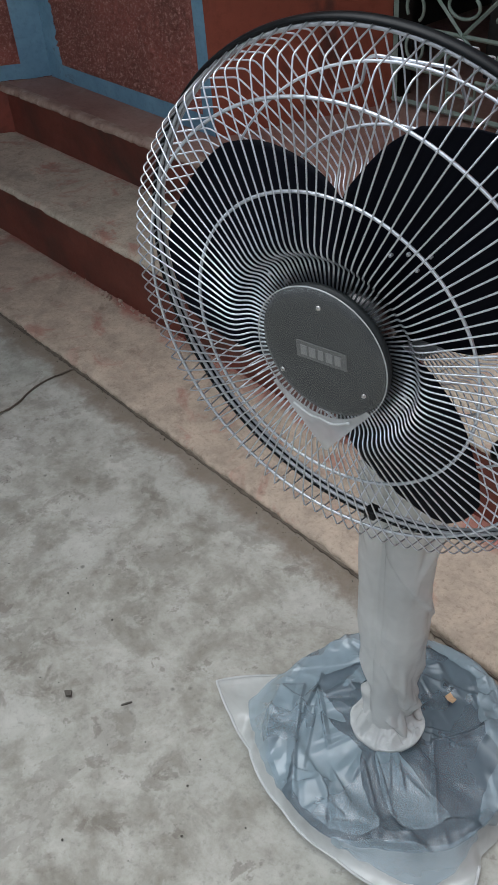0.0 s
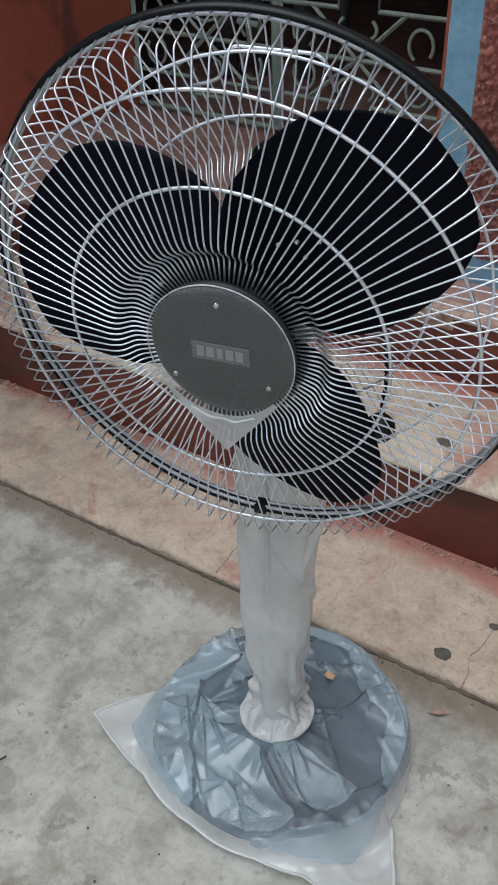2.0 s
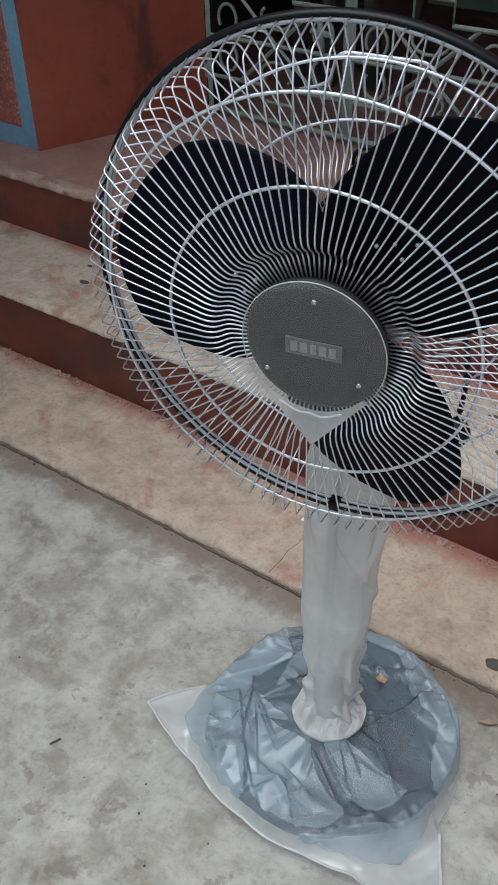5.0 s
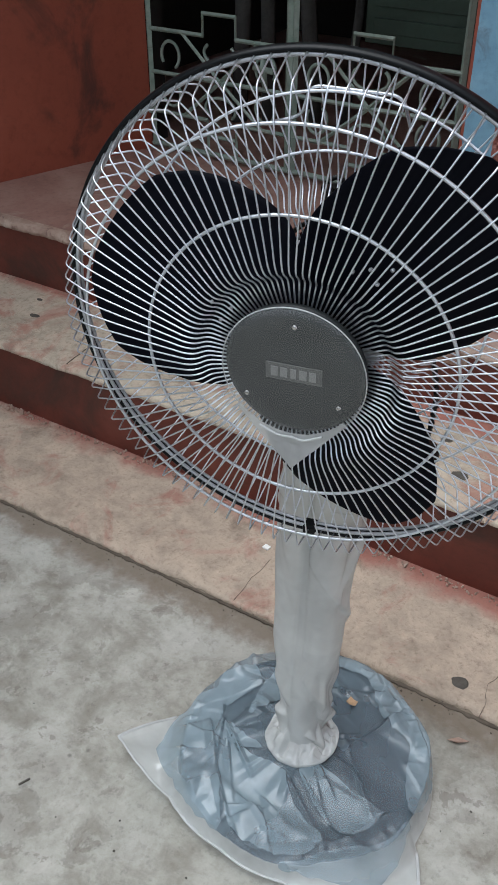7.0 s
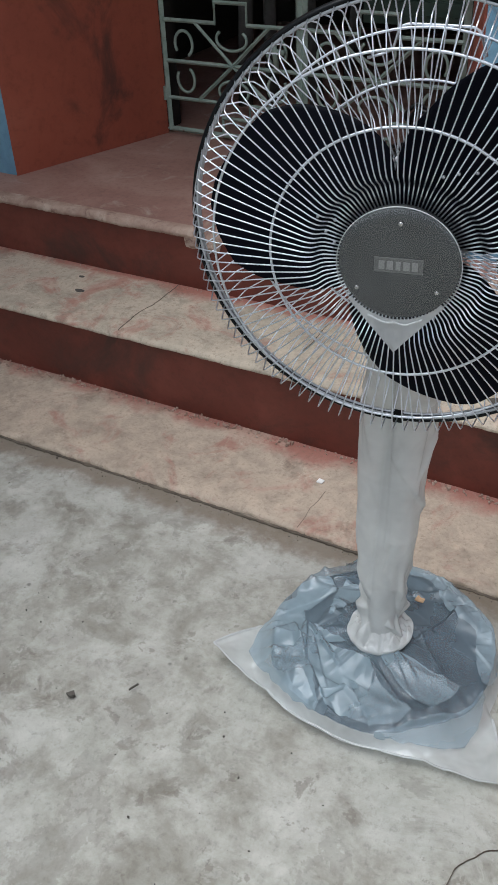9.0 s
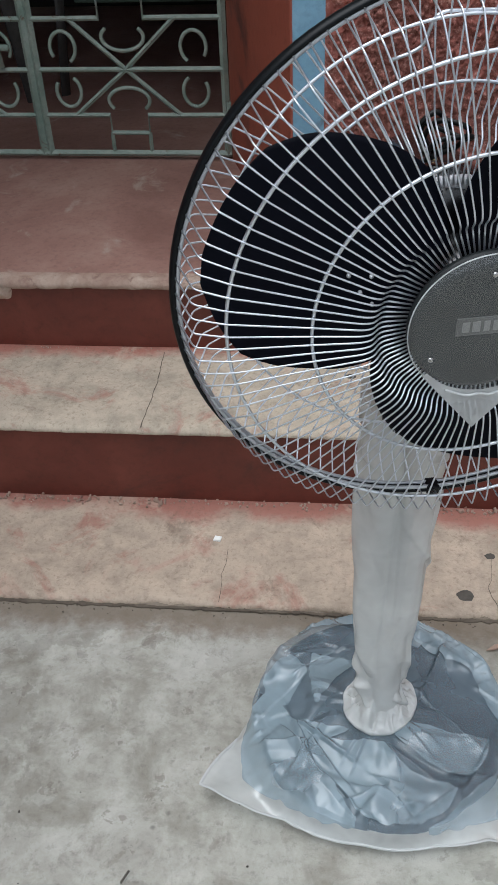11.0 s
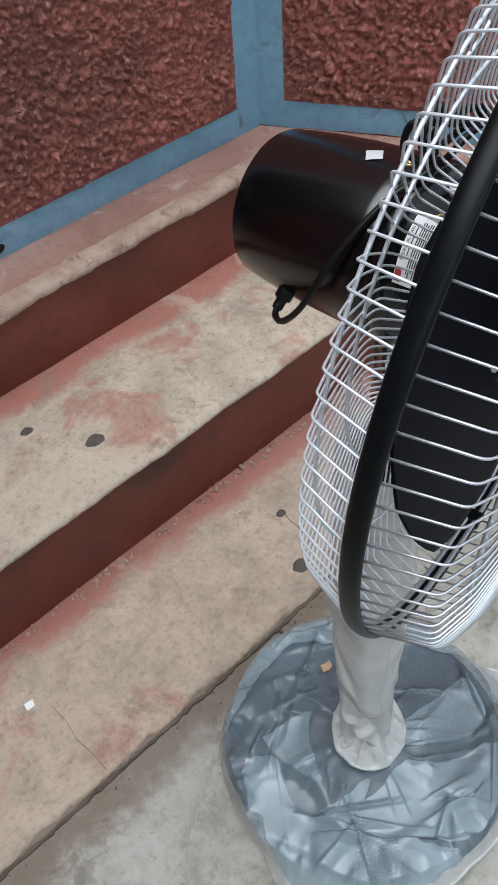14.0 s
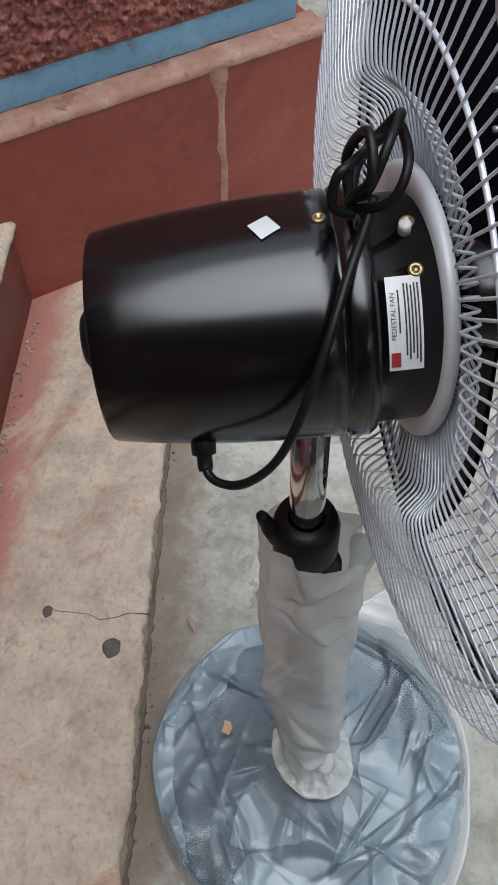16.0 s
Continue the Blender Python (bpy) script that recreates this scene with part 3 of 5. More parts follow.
part("drain_hole_dark", bm, M_RUBBER, wall_a, "small black lump standing in for the dark of a drain hole")
lenL = DL - LB[0]
band(wall_l, LB, (DL, YW), NA, lenL - 0.055, lenL, Z3 - 0.002, TOP)
band(wall_l, LB, (DL, YW), NA, 0.0, 0.10, Z3 - 0.002, TOP)
band(wall_l, LB, (DL, YW), NA, 0.095, lenL - 0.052, Z3 - 0.002, Z3 + 0.055)
rough_panel(wall_l, LB, (DL, YW), NA, 0.097, lenL - 0.053, Z3 + 0.053, 1.0, 0.006)
rough_panel(wall_l, LB, (DL, YW), NA, 0.097, lenL - 0.053, 1.0, TOP, 0.03)


def splay_wall(name, a, b, sign, label):
    """A splayed wing: plinth with a cement ledge, blue band, roughcast above."""
    va, vb = Vector(a), Vector(b)
    d = (vb - va).normalized()
    nrm = Vector((-sign * abs(d.y), d.x * sign * (1 if d.y < 0 else -1)))
    nrm = Vector((d.y, -d.x)) * (1 if Vector((d.y, -d.x)).dot(Vector((-sign, -0.3))) > 0 else -1)
    w = part(name, prism(bmesh.new(), [p[:] for p in (va, vb, vb - nrm * 0.2, va - nrm * 0.2)], 0, TOP), M_RISER)
    tagged(w, label, "wall", kind="structure")
    ln = (vb - va).length
    band(w, a, b, nrm, 0.0, 0.050 if sign > 0 else 0.10, Z3 + 0.052, TOP)
    band(w, a, b, nrm, 0.0, ln, Z3 + 0.002, Z3 + 0.055)
    rough_panel(w, a, b, nrm, 0.048 if sign > 0 else 0.098, ln - 0.002, Z3 + 0.053, 1.0, 0.0032 if sign > 0 else 0.01)
    rough_panel(w, a, b, nrm, 0.048 if sign > 0 else 0.098, ln - 0.002, 1.0, TOP, 0.03)
    # plinth, proud of the wall, with a worn cement top
    off, ext = 0.045, 0.035
    bm = bmesh.new()
    q = [va - d * 0.3, vb + d * ext, vb + d * ext + nrm * off, va - d * 0.3 + nrm * off]
    prism(bm, [p[:] for p in (q[0] - nrm * 0.002, q[1] - nrm * 0.18, q[2], q[3])], -0.02, Z3 - 0.010)
    part("plinth", bm, M_PLINTH, w, "dark red painted plinth")
    bm = bmesh.new()
    nu = int(ln / 0.012)

    def f(u, v):
        s = -0.15 + (ln + ext + 0.15) * u
        e = 0.003 * fbm((s, 0, 2), 20, 3)
        o, z = [(-0.01, Z3), (off * 0.5, Z3), (off - 0.006 + e, Z3 - 0.001), (off + 0.003 + e, Z3 - 0.006), (off + 0.002 + e, Z3 - 0.017)][round(v * 4)]
        p = va + d * s + nrm * o
        return (p.x, p.y, z + 0.0015 * fbm((s, o, 5), 30, 2))
    grid_sheet(bm, nu, 4, f)
    part("ledge", bm, M_LEDGE, w, "worn cream cement ledge", True)
    if sign > 0:
        bm = bmesh.new()

        def drip(u, v):
            z = 0.05 + (Z3 - 0.06) * v
            wd = 0.007 + 0.004 * fbm((z, 1, 1), 18, 3) + (0.010 * max(0, v - 0.8) / 0.2)
            sft = 0.786 + 0.006 * fbm((z, 4, 1), 9, 3) + wd * (u - 0.5) * 2
            p = va + d * sft + nrm * (off + 0.0035 - 0.0035 * abs(u - 0.5) * 2)
            return (p.x, p.y, z)
        grid_sheet(bm, 4, 40, drip)
        part("drip", bm, M_LEDGE, w, "pale cement run down the plinth", True)
    return w, nrm


wall_b, nB = splay_wall("wall_east", CB, CE, 1, "splayed red rough-cast wing wall with blue band over a red plinth")
wall_c, nC = splay_wall("wall_west", LB, LE, -1, "splayed red rough-cast wing wall with blue band over a red plinth")
# the house goes on beyond the wings; the second wall is grey for dark reflections
tagged(part("wall_south_1", prism(bmesh.new(), [(CE[0], CE[1]), (6, CE[1]), (6, CE[1] + 0.2), (CE[0] + 0.1, CE[1] + 0.2)], 0, TOP), M_NOSING), "plain plastered house wall beyond the wing", "wall", kind="structure")
tagged(part("wall_south_2", prism(bmesh.new(), [(LE[0], LE[1]), (-8, LE[1]), (-8, LE[1] + 0.2), (LE[0] - 0.1, LE[1] + 0.2)], 0, TOP), M_GREY), "unseen wall beyond the wing, grey to keep the motor's reflection dark", "wall", kind="structure")
# splayed reveals of the doorway, lintel and the hall behind
tagged(part("wall_reveal_1", prism(bmesh.new(), [(DL + 0.003, YW - 0.006), (GL, YG), (GL - 0.1, YG), (DL - 0.1, YW + 0.1)], Z3, TOP), M_RETURN), "splayed orange-red painted door reveal with dark smudges", "wall", kind="structure")
tagged(part("wall_reveal_2", prism(bmesh.new(), [(DR - 0.003, YW - 0.006), (GR, YG), (GR + 0.1, YG), (DR + 0.1, YW + 0.1)], Z3, TOP), M_RETURN), "splayed orange-red painted door reveal with dark smudges", "wall", kind="structure")
# unseen lintel, its height chosen to keep light out of the hall
tagged(part("lintel", box(bmesh.new(), DL - 0.1, DR + 0.1, YW + 0.004, YG + 0.2, 2.12, TOP), M_WALL), "plain unseen lintel, set low to shade the doorway", "lintel", kind="structure")
# hall walls and ceiling, coloured near black in place of shade
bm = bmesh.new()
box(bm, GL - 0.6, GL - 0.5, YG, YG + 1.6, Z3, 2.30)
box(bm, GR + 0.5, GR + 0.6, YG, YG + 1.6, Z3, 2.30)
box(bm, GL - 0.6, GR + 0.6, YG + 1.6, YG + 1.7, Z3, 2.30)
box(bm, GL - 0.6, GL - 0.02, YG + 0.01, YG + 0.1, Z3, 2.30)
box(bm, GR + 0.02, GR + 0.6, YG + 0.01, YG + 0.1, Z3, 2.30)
tagged(part("wall_hall", bm, M_HALL_SHADE), "plastered hall walls behind the gate, their shade put into near-black colour", "wall", kind="structure")
tagged(part("ceiling", box(bmesh.new(), GL - 0.6, GR + 0.6, YG, YG + 1.7, 2.29, 2.345), M_HALL_SHADE), "hall ceiling, its shade put into near-black colour", "ceiling", kind="structure")
tagged(part("floor", box(bmesh.new(), GL - 0.6, GR + 0.6, YG + 0.8, YG + 1.7, Z3 - 0.05, Z3 - 0.004), M_LANDING), "dusky red cement hall floor", "floor", kind="structure")
# unseen slabs, added to block the sky and bound the motor's highlight
for nm, pts in (("sky_block_1", [(1.15, -0.2), (6, -0.2), (6, 4), (1.15, 4)]), ("sky_block_2", [(-8, -2.3), (-1.32, -2.3), (-1.32, 4), (-8, 4)]), ("sky_block_3", [(-1.32, 0.76), (1.15, 0.76), (1.15, 4), (-1.32, 4)])):
    tagged(part(nm, prism(bmesh.new(), pts, TOP, TOP + 0.12), M_GREY), "unseen dull grey slab added over the house to block skylight", "roof", kind="structure")

# unseen walls round the yard, added to dim low sky and reflections
for nm, pts in (("horizon_block_1", [(-4.6, -5.2), (8, -5.2), (8, -5.4), (-4.6, -5.4)]), ("horizon_block_2", [(7.8, -5.2), (8, -5.2), (8, 0), (7.8, 0)]), ("horizon_block_3", [(-4.6, -5.2), (-4.4, -5.2), (-4.4, -0.1), (-4.6, -0.1)])):
    tagged(part(nm, prism(bmesh.new(), pts, 0, 1.9), M_GREY), "unseen grey wall added to dim the horizon and reflections", "wall", kind="structure")

# ---- the fan ----
HEAD_AT, FACING = Vector((0.0012, -0.1807, 0.7957)), Vector((0.2250, -0.9733, -0.0466))
hx = Vector((0, 0, 1)).cross(FACING).normalized()
hy = FACING.cross(hx).normalized()
HEAD = Matrix.Translation(HEAD_AT) @ Matrix((hx, hy, FACING.normalized())).transposed().to_4x4()
MOTOR_AT, MOTOR_DIR = Vector((-0.0123, -0.1842, 0.8054)), Vector((0.1161, -0.9918, 0.0541))
mx = Vector((0, 0, 1)).cross(MOTOR_DIR).normalized()
MOTOR = Matrix.Translation(MOTOR_AT) @ Matrix((mx, MOTOR_DIR.cross(mx).normalized(), MOTOR_DIR.normalized())).transposed().to_4x4()
PX, PY = -0.030, -0.100
fan = empty("pedestal_fan", pose(PX, PY, 0))
tagged(fan, "black pedestal fan with chrome wire cage, partly wrapped in plastic", "fan")


def on_head(m=None):
    return Matrix.Translation((-PX, -PY, 0)) @ HEAD @ (m or Matrix())


def head_part(name, bm, mat, label="", smooth=True, parent=None, seat=None):
    ob = part(name, bm, mat, parent or fan, label, smooth)
    ob.matrix_basis = Matrix() if parent else Matrix.Translation((-PX, -PY, 0)) @ (seat or HEAD)
    return ob


RIM_R = 0.2515
N_WIRE = 108


def rounded(pts, cut=0.005):
    """Rounds the corners of a line over a fixed length."""
    p = [Vector(q) for q in pts]
    out = [p[0]]
    for a, b, c in zip(p, p[1:], p[2:]):
        u, w = b + (a - b).normalized() * min(cut, (a - b).length * 0.45), b + (c - b).normalized() * min(cut, (c - b).length * 0.45)
        out += [(u * (1 - t) + b * t) * (1 - t) + (b * (1 - t) + w * t) * t for t in (0, 0.25, 0.5, 0.75, 1)]
    return out + [p[-1]]


def wire_mesh(name, prof, r, mat, n=5):
    line = rounded([(a, 0, z) for a, z in prof])
    return finish(tube(bmesh.new(), line, r, n), name, mat, True)


def grille(name, prof, rings, label, phase, mat):
    g = empty(name)
    g.parent = fan
    g.matrix_basis = on_head()
    tagged(g, label)
    me = wire_mesh("wire", prof, 0.00086, mat)
    for i in range(N_WIRE):
        w = new("wire", me)
        w.parent = g
        w.matrix_basis = pose(0, 0, 0, 0, 0, 360 * (i + phase) / N_WIRE)
    for rr, z, th in rings:
        bm = tube(bmesh.new(), [(rr * math.cos(2 * math.pi * i / 120), rr * math.sin(2 * math.pi * i / 120), z) for i in range(120)], th, 6, True)
        w = part("ring_wire", bm, mat, g, smooth=True)
    return g


FRONT = [(0.252, 0.001), (0.2395, 0.0465), (0.2122, 0.0567), (0.1432, 0.0669), (0.104, 0.0735), (0.095, 0.0720), (0.086, 0.0620), (0.060, 0.0610)]
BACK = [(0.253, -0.001), (0.2375, -0.042), (0.20, -0.053), (0.132, -0.0655), (0.117, -0.0655), (0.105, -0.050), (0.068, -0.0435)]
front = grille("front_grille", FRONT, [(0.2122, 0.0540, 0.0016), (0.1432, 0.0642, 0.0016)], "chrome wire front grille", 0.0, M_WIRE)
back = grille("rear_grille", BACK, [(0.205, -0.0505, 0.0014), (0.150, -0.0610, 0.0014)], "chrome wire rear grille", 0.5, M_WIRE_LIT)
rim = head_part("rim", lathe(bmesh.new(), [(RIM_R + 0.0010 + 0.0034 * math.cos(a), 0.0068 * math.sin(a)) for a in np.linspace(0, 2 * math.pi, 13)[:-1]], 144, True), M_RIM, "black rubber-edged cage rim")
for z in (-0.0036, 0.0036):
    bm = lathe(bmesh.new(), [(0.2488 + 0.0021 * math.cos(a), z + 0.0021 * math.sin(a)) for a in np.linspace(0, 2 * math.pi, 9)[:-1]], 144, True)
    head_part("ring_wire", bm, M_GREYWIRE, "grey steel ring wire inside the rim", True, rim)
# a bent bracket wire at the top of the rear grille
br = [(-0.063, 0.172, -0.056), (-0.045, 0.177, -0.056), (-0.036, 0.182, -0.056), (-0.030, 0.203, -0.054), (-0.022, 0.207, -0.054), (0.045, 0.205, -0.054), (0.053, 0.200, -0.054), (0.060, 0.176, -0.057)]
head_part("bracket_wire", tube(bmesh.new(), rounded(br), 0.0016, 6), M_WIRE, "bent wire bracket")
bm = box(bmesh.new(), -0.007, 0.007, -0.2575, -0.2466, -0.0080, 0.0080, 0.002)
head_part("rim_clip", bm, M_RIM, "small black rim clip", False)


def blade():
    """A broad leaf-shaped blade, pointing along x: widest near its middle, with a rounded tip."""
    bm = bmesh.new()
    rl, lo = (0.030, 0.080, 0.100, 0.123, 0.150, 0.185, 0.208, 0.220, 0.230), (-62, -66, -64, -57, -48, -37, -28, -17, -4)
    rh, hi = (0.030, 0.076, 0.110, 0.130, 0.150, 0.180, 0.203, 0.219, 0.230), (52, 51, 43, 38, 32, 25, 19, 10, 2)

    def f(u, v):
        r = 0.030 + 0.200 * (1 - (1 - u) ** 1.5)
        a0, a1 = np.interp(r, rl, lo), np.interp(r, rh, hi)
        a = radians(a0 + (a1 - a0) * v)
        q = r * math.sin(a)
        z = 0.008 + 0.30 * q * (0.6 + 0.4 * r / 0.22) - 0.25 * q * q
        return (r * math.cos(a), q, z)
    grid_sheet(bm, 34, 30, f)
    return finish(bm, "blade", M_BLADE, True)


blade_me = blade()
BLADE_AT = (52, 172, 292)
for deg in BLADE_AT:
    b = new("blade", blade_me)
    b.parent = fan
    b.matrix_basis = on_head(pose(0, 0, 0, 0, 0, deg))
    so = b.modifiers.new("sheet", "SOLIDIFY")
    so.thickness, so.offset = 0.0016, 0
    tagged(b, "wide dark fan blade")
    bm = bmesh.new()
    for dx, dy in ((0.084, -0.004), (0.080, 0.020), (0.104, -0.004), (0.092, 0.010)):
        k = lathe(bmesh.new(), [(0, 0.0030), (0.0012, 0.0028), (0.0019, 0.0018), (0.0019, -0.004), (0, -0.004)], 10)
        tmp = finish(k, "tmp", M_CHROME)
        start = len(bm.verts)
        bm.from_mesh(tmp)
        bm.verts.ensure_lookup_table()
        bmesh.ops.translate(bm, vec=(dx, dy, 0.009 + 0.25 * dy), verts=bm.verts[start:])
        bpy.data.meshes.remove(tmp)
    part("rivet", bm, M_GREYWIRE, b, "dull rivets", True)
head_part("blade_hub", lathe(bmesh.new(), [(0, 0.03), (0.02, 0.028), (0.03, 0.02), (0.034, -0.02), (0.02, -0.03), (0, -0.03)], 40), M_BLACK, "black blade boss")
head_part("shaft", lathe(bmesh.new(), [(0, 0.03), (0.006, 0.03), (0.006, -0.06), (0, -0.06)], 16), M_CHROME, "steel shaft")
hub = head_part("hub_cap", lathe(bmesh.new(), [(0, 0.0735), (0.045, 0.0725), (0.060, 0.0710), (0.0650, 0.0690), (0.0650, 0.064), (0.060, 0.061), (0, 0.061)], 72), M_HUB, "dark grey centre badge")
bm = box(bmesh.new(), -0.026, 0.026, -0.0085, 0.0085, 0.0728, 0.0742, 0.0005)
plate = head_part("badge_plate", bm, M_BADGE, "grey badge plate", False, hub)
for i, w in enumerate((0.0062, 0.0066, 0.0050, 0.0068, 0.0062)):
    x = -0.0178 + i * 0.0088
    head_part("badge_mark", box(bmesh.new(), x - w / 2, x + w / 2, -0.0048, 0.0048, 0.0740, 0.0748), M_MARK, "", False, hub)
for x, y in ((0.0, 0.047), (-0.044, -0.030), (0.042, -0.028)):
    bm = lathe(bmesh.new(), [(0, 0.003), (0.0018, 0.0028), (0.0026, 0.0015), (0.0026, 0), (0, 0)], 12)
    bmesh.ops.translate(bm, vec=(x, y, 0.0722), verts=bm.verts)
    head_part("screw", bm, M_CHROME, "small bright screw", True, hub)

motor = head_part("motor_housing", lathe(bmesh.new(), [(0, -0.2148), (0.0535, -0.2148), (0.0555, -0.2143), (0.0562, -0.2128), (0.0588, -0.197), (0.0615, -0.175), (0.0638, -0.148), (0.0650, -0.122), (0.0652, -0.105), (0.0652, -0.0935), (0.0634, -0.0920), (0.0648, -0.0905), (0.0662, -0.0885), (0.0662, -0.0795), (0.0642, -0.0765), (0.0600, -0.0750), (0.0595, -0.040), (0, -0.040)], 96), M_BLACK, "glossy black barrel-shaped motor housing", seat=MOTOR)
head_part("end_knob", lathe(bmesh.new(), [(0, -0.2265), (0.013, -0.2260), (0.0165, -0.2235), (0.0178, -0.2135), (0, -0.2135)], 32), M_RUBBER, "black end plug", True, motor)
flange_prof = [(0.050, -0.0455), (0.070, -0.0455), (0.0730, -0.0475), (0.0730, -0.0520), (0.070, -0.0540), (0.050, -0.0540)]
flange_bm = lathe(bmesh.new(), flange_prof, 240, True)
for v in flange_bm.verts:
    turn = round(math.degrees(math.atan2(v.co.y, v.co.x)) / 1.5)
    if v.co.xy.length > 0.0715 and turn % 2 == 0:
        v.co.x, v.co.y = v.co.x * 1.012, v.co.y * 1.012
head_part("flange", flange_bm, M_FLANGE, "ribbed pale alloy clamp ring")


def on_motor(theta, d, r):
    """A frame on the housing: theta round the axis (0: to its right from the front, 90: top), d along it."""
    c, s = math.cos(radians(theta)), math.sin(radians(theta))
    n = Vector((c, s, 0))
    t = Vector((-s, c, 0))
    m = Matrix((t, Vector((0, 0, 1)), n)).transposed().to_4x4()
    m.translation = Vector((r * c, r * s, d))
    return m


def stuck(name, w, h, theta, d, r, mat, label, turn=0.0, th=0.0006, parent=None):
    """A thin sheet bent round the housing."""
    bm = bmesh.new()
    cs, sn = math.cos(radians(turn)), math.sin(radians(turn))

    def f(u, v):
        a, b = (u - 0.5) * w, (v - 0.5) * h
        a, b = a * cs - b * sn, a * sn + b * cs
        th2 = radians(theta) + a / r
        return ((r + th) * math.cos(th2), (r + th) * math.sin(th2), d + b)
    grid_sheet(bm, 10, 4, f)
    bmesh.ops.recalc_face_normals(bm, faces=bm.faces)
    return head_part(name, bm, mat, label, True, parent or motor)


stuck("sticker", 0.0115, 0.0115, 91.5, -0.125, 0.0652, M_FOIL, "small silver diamond sticker", 122)
lab = stuck("rating_label", 0.0455, 0.0165, 142, -0.0635, 0.0600, M_PAPER, "white rating label with small print", 0, 0.0006)
for off, ln, th in ((-0.0028, 0.020, 136), (0.0002, 0.034, 140), (0.0018, 0.036, 141), (0.0034, 0.032, 140), (0.0050, 0.036, 141), (0.0066, 0.038, 142)):
    stuck("print_line", ln, 0.0008, th, -0.0635 + off, 0.0600, M_INK, "", 0, 0.0011)


def label_text(words, size, theta, d, r):
    """Lettering bent round the label, read along its length."""
    cu = bpy.data.curves.new("words", "FONT")
    cu.body, cu.size, cu.align_x = words, size, "CENTER"
    tmp = bpy.data.objects.new("words", cu)
    scene.collection.objects.link(tmp)
    bpy.context.view_layer.update()
    me = bpy.data.meshes.new_from_object(tmp.evaluated_get(bpy.context.evaluated_depsgraph_get()))
    bpy.data.objects.remove(tmp)
    for v in me.vertices:
        a = radians(theta) - v.co.x / r
        v.co = (r * math.cos(a), r * math.sin(a), d - v.co.y)
    me.materials.clear()
    me.materials.append(M_INK)
    ob = new("lettering", me)
    ob.parent = motor
    return ob


label_text("PEDESTAL FAN", 0.0034, 138, -0.0680, 0.0612)
stuck("print_mark", 0.0075, 0.0046, 158, -0.0686, 0.0600, M_REDINK, "red printed mark", 0, 0.0012)
for th, d, r, mat in ((89.5, -0.0987, 0.0652, M_BRASS), (92, -0.0565, 0.0597, M_BRASS), (118, -0.0565, 0.0597, M_BRASS), (268, -0.0987, 0.0652, M_BRASS)):
    bm = lathe(bmesh.new(), [(0, 0.0004), (0.0013, 0.0003), (0.0017, 0.0013), (0.0030, 0.0014), (0.0038, 0.0006), (0.0038, -0.002), (0, -0.002)], 20)
    bmesh.ops.transform(bm, matrix=on_motor(th, d, r), verts=bm.verts)
    head_part("screw", bm, mat, "brass screw", True, motor)
bm = lathe(bmesh.new(), [(0, 0.0065), (0.0026, 0.0065), (0.0032, 0.0055), (0.0032, 0), (0, 0)], 16)
bmesh.ops.transform(bm, matrix=on_motor(98, -0.0590, 0.0597), verts=bm.verts)
head_part("knob", bm, M_PAPER, "small white plastic knob", True, motor)

# stand
bm = lathe(bmesh.new(), [(0, 0.0), (0.182, 0.0), (0.185, 0.004), (0.185, 0.020), (0.180, 0.023), (0.165, 0.025), (0.08, 0.032), (0.04, 0.040), (0, 0.040)], 96)
part("base_disc", bm, M_BASE, fan, "dark round base", True)
part("column", lathe(bmesh.new(), [(0, 0.03), (0.021, 0.03), (0.021, 0.535), (0, 0.535)], 32), M_BLACK, fan, "black lower tube", True, at=pose(0.0, 0.008, 0))
part("pole", lathe(bmesh.new(), [(0, 0.5), (0.0125, 0.5), (0.0125, 0.752), (0, 0.752)], 32), M_CHROME, fan, "chrome telescopic pole", True, at=pose(0.0, 0.016, 0))
collar = part("collar", lathe(bmesh.new(), [(0.013, 0.548), (0.021, 0.550), (0.0245, 0.562), (0.0245, 0.594), (0.022, 0.602), (0.0135, 0.604)], 40), M_RUBBER, fan, "black clamping collar", True, at=pose(0.0, 0.016, 0))
bm = lathe(bmesh.new(), [(0, 0.024), (0.0035, 0.024), (0.0045, 0.021), (0.0055, 0.012), (0.0065, 0.004), (0.0065, -0.01), (0, -0.01)], 16)
bmesh.ops.transform(bm, matrix=pose(-0.006, 0.024, 0.592, -20, 0, 0), verts=bm.verts)
part("knob", bm, M_RUBBER, collar, "black clamp knob", True)

# pull switch on the far side
chain = empty("pull_chain")
chain.parent = fan
bm = bmesh.new()
for i, p in enumerate(smooth_line([(0.100, 0.05, 0.722), (0.107, 0.05, 0.700), (0.110, 0.05, 0.672), (0.109, 0.05, 0.645), (0.106, 0.05, 0.615)], 5)):
    bmesh.ops.create_icosphere(bm, subdivisions=2, radius=0.0036 if i % 2 else 0.0030, matrix=Matrix.Translation(p))
part("cord", bm, M_RUBBER, chain, "black beaded cord", True)
bm = bmesh.new()
bmesh.ops.create_icosphere(bm, subdivisions=3, radius=0.017)
bmesh.ops.translate(bm, vec=(0.106, 0.05, 0.602), verts=bm.verts)
part("ball", bm, M_RUBBER, chain, "black ball pull", True)

# cord
cord = empty("power_cord")
tagged(cord, "black power cord looped and knotted over the motor housing", "cable")


def hp(theta, d, r):
    return MOTOR @ on_motor(theta, d, r).translation


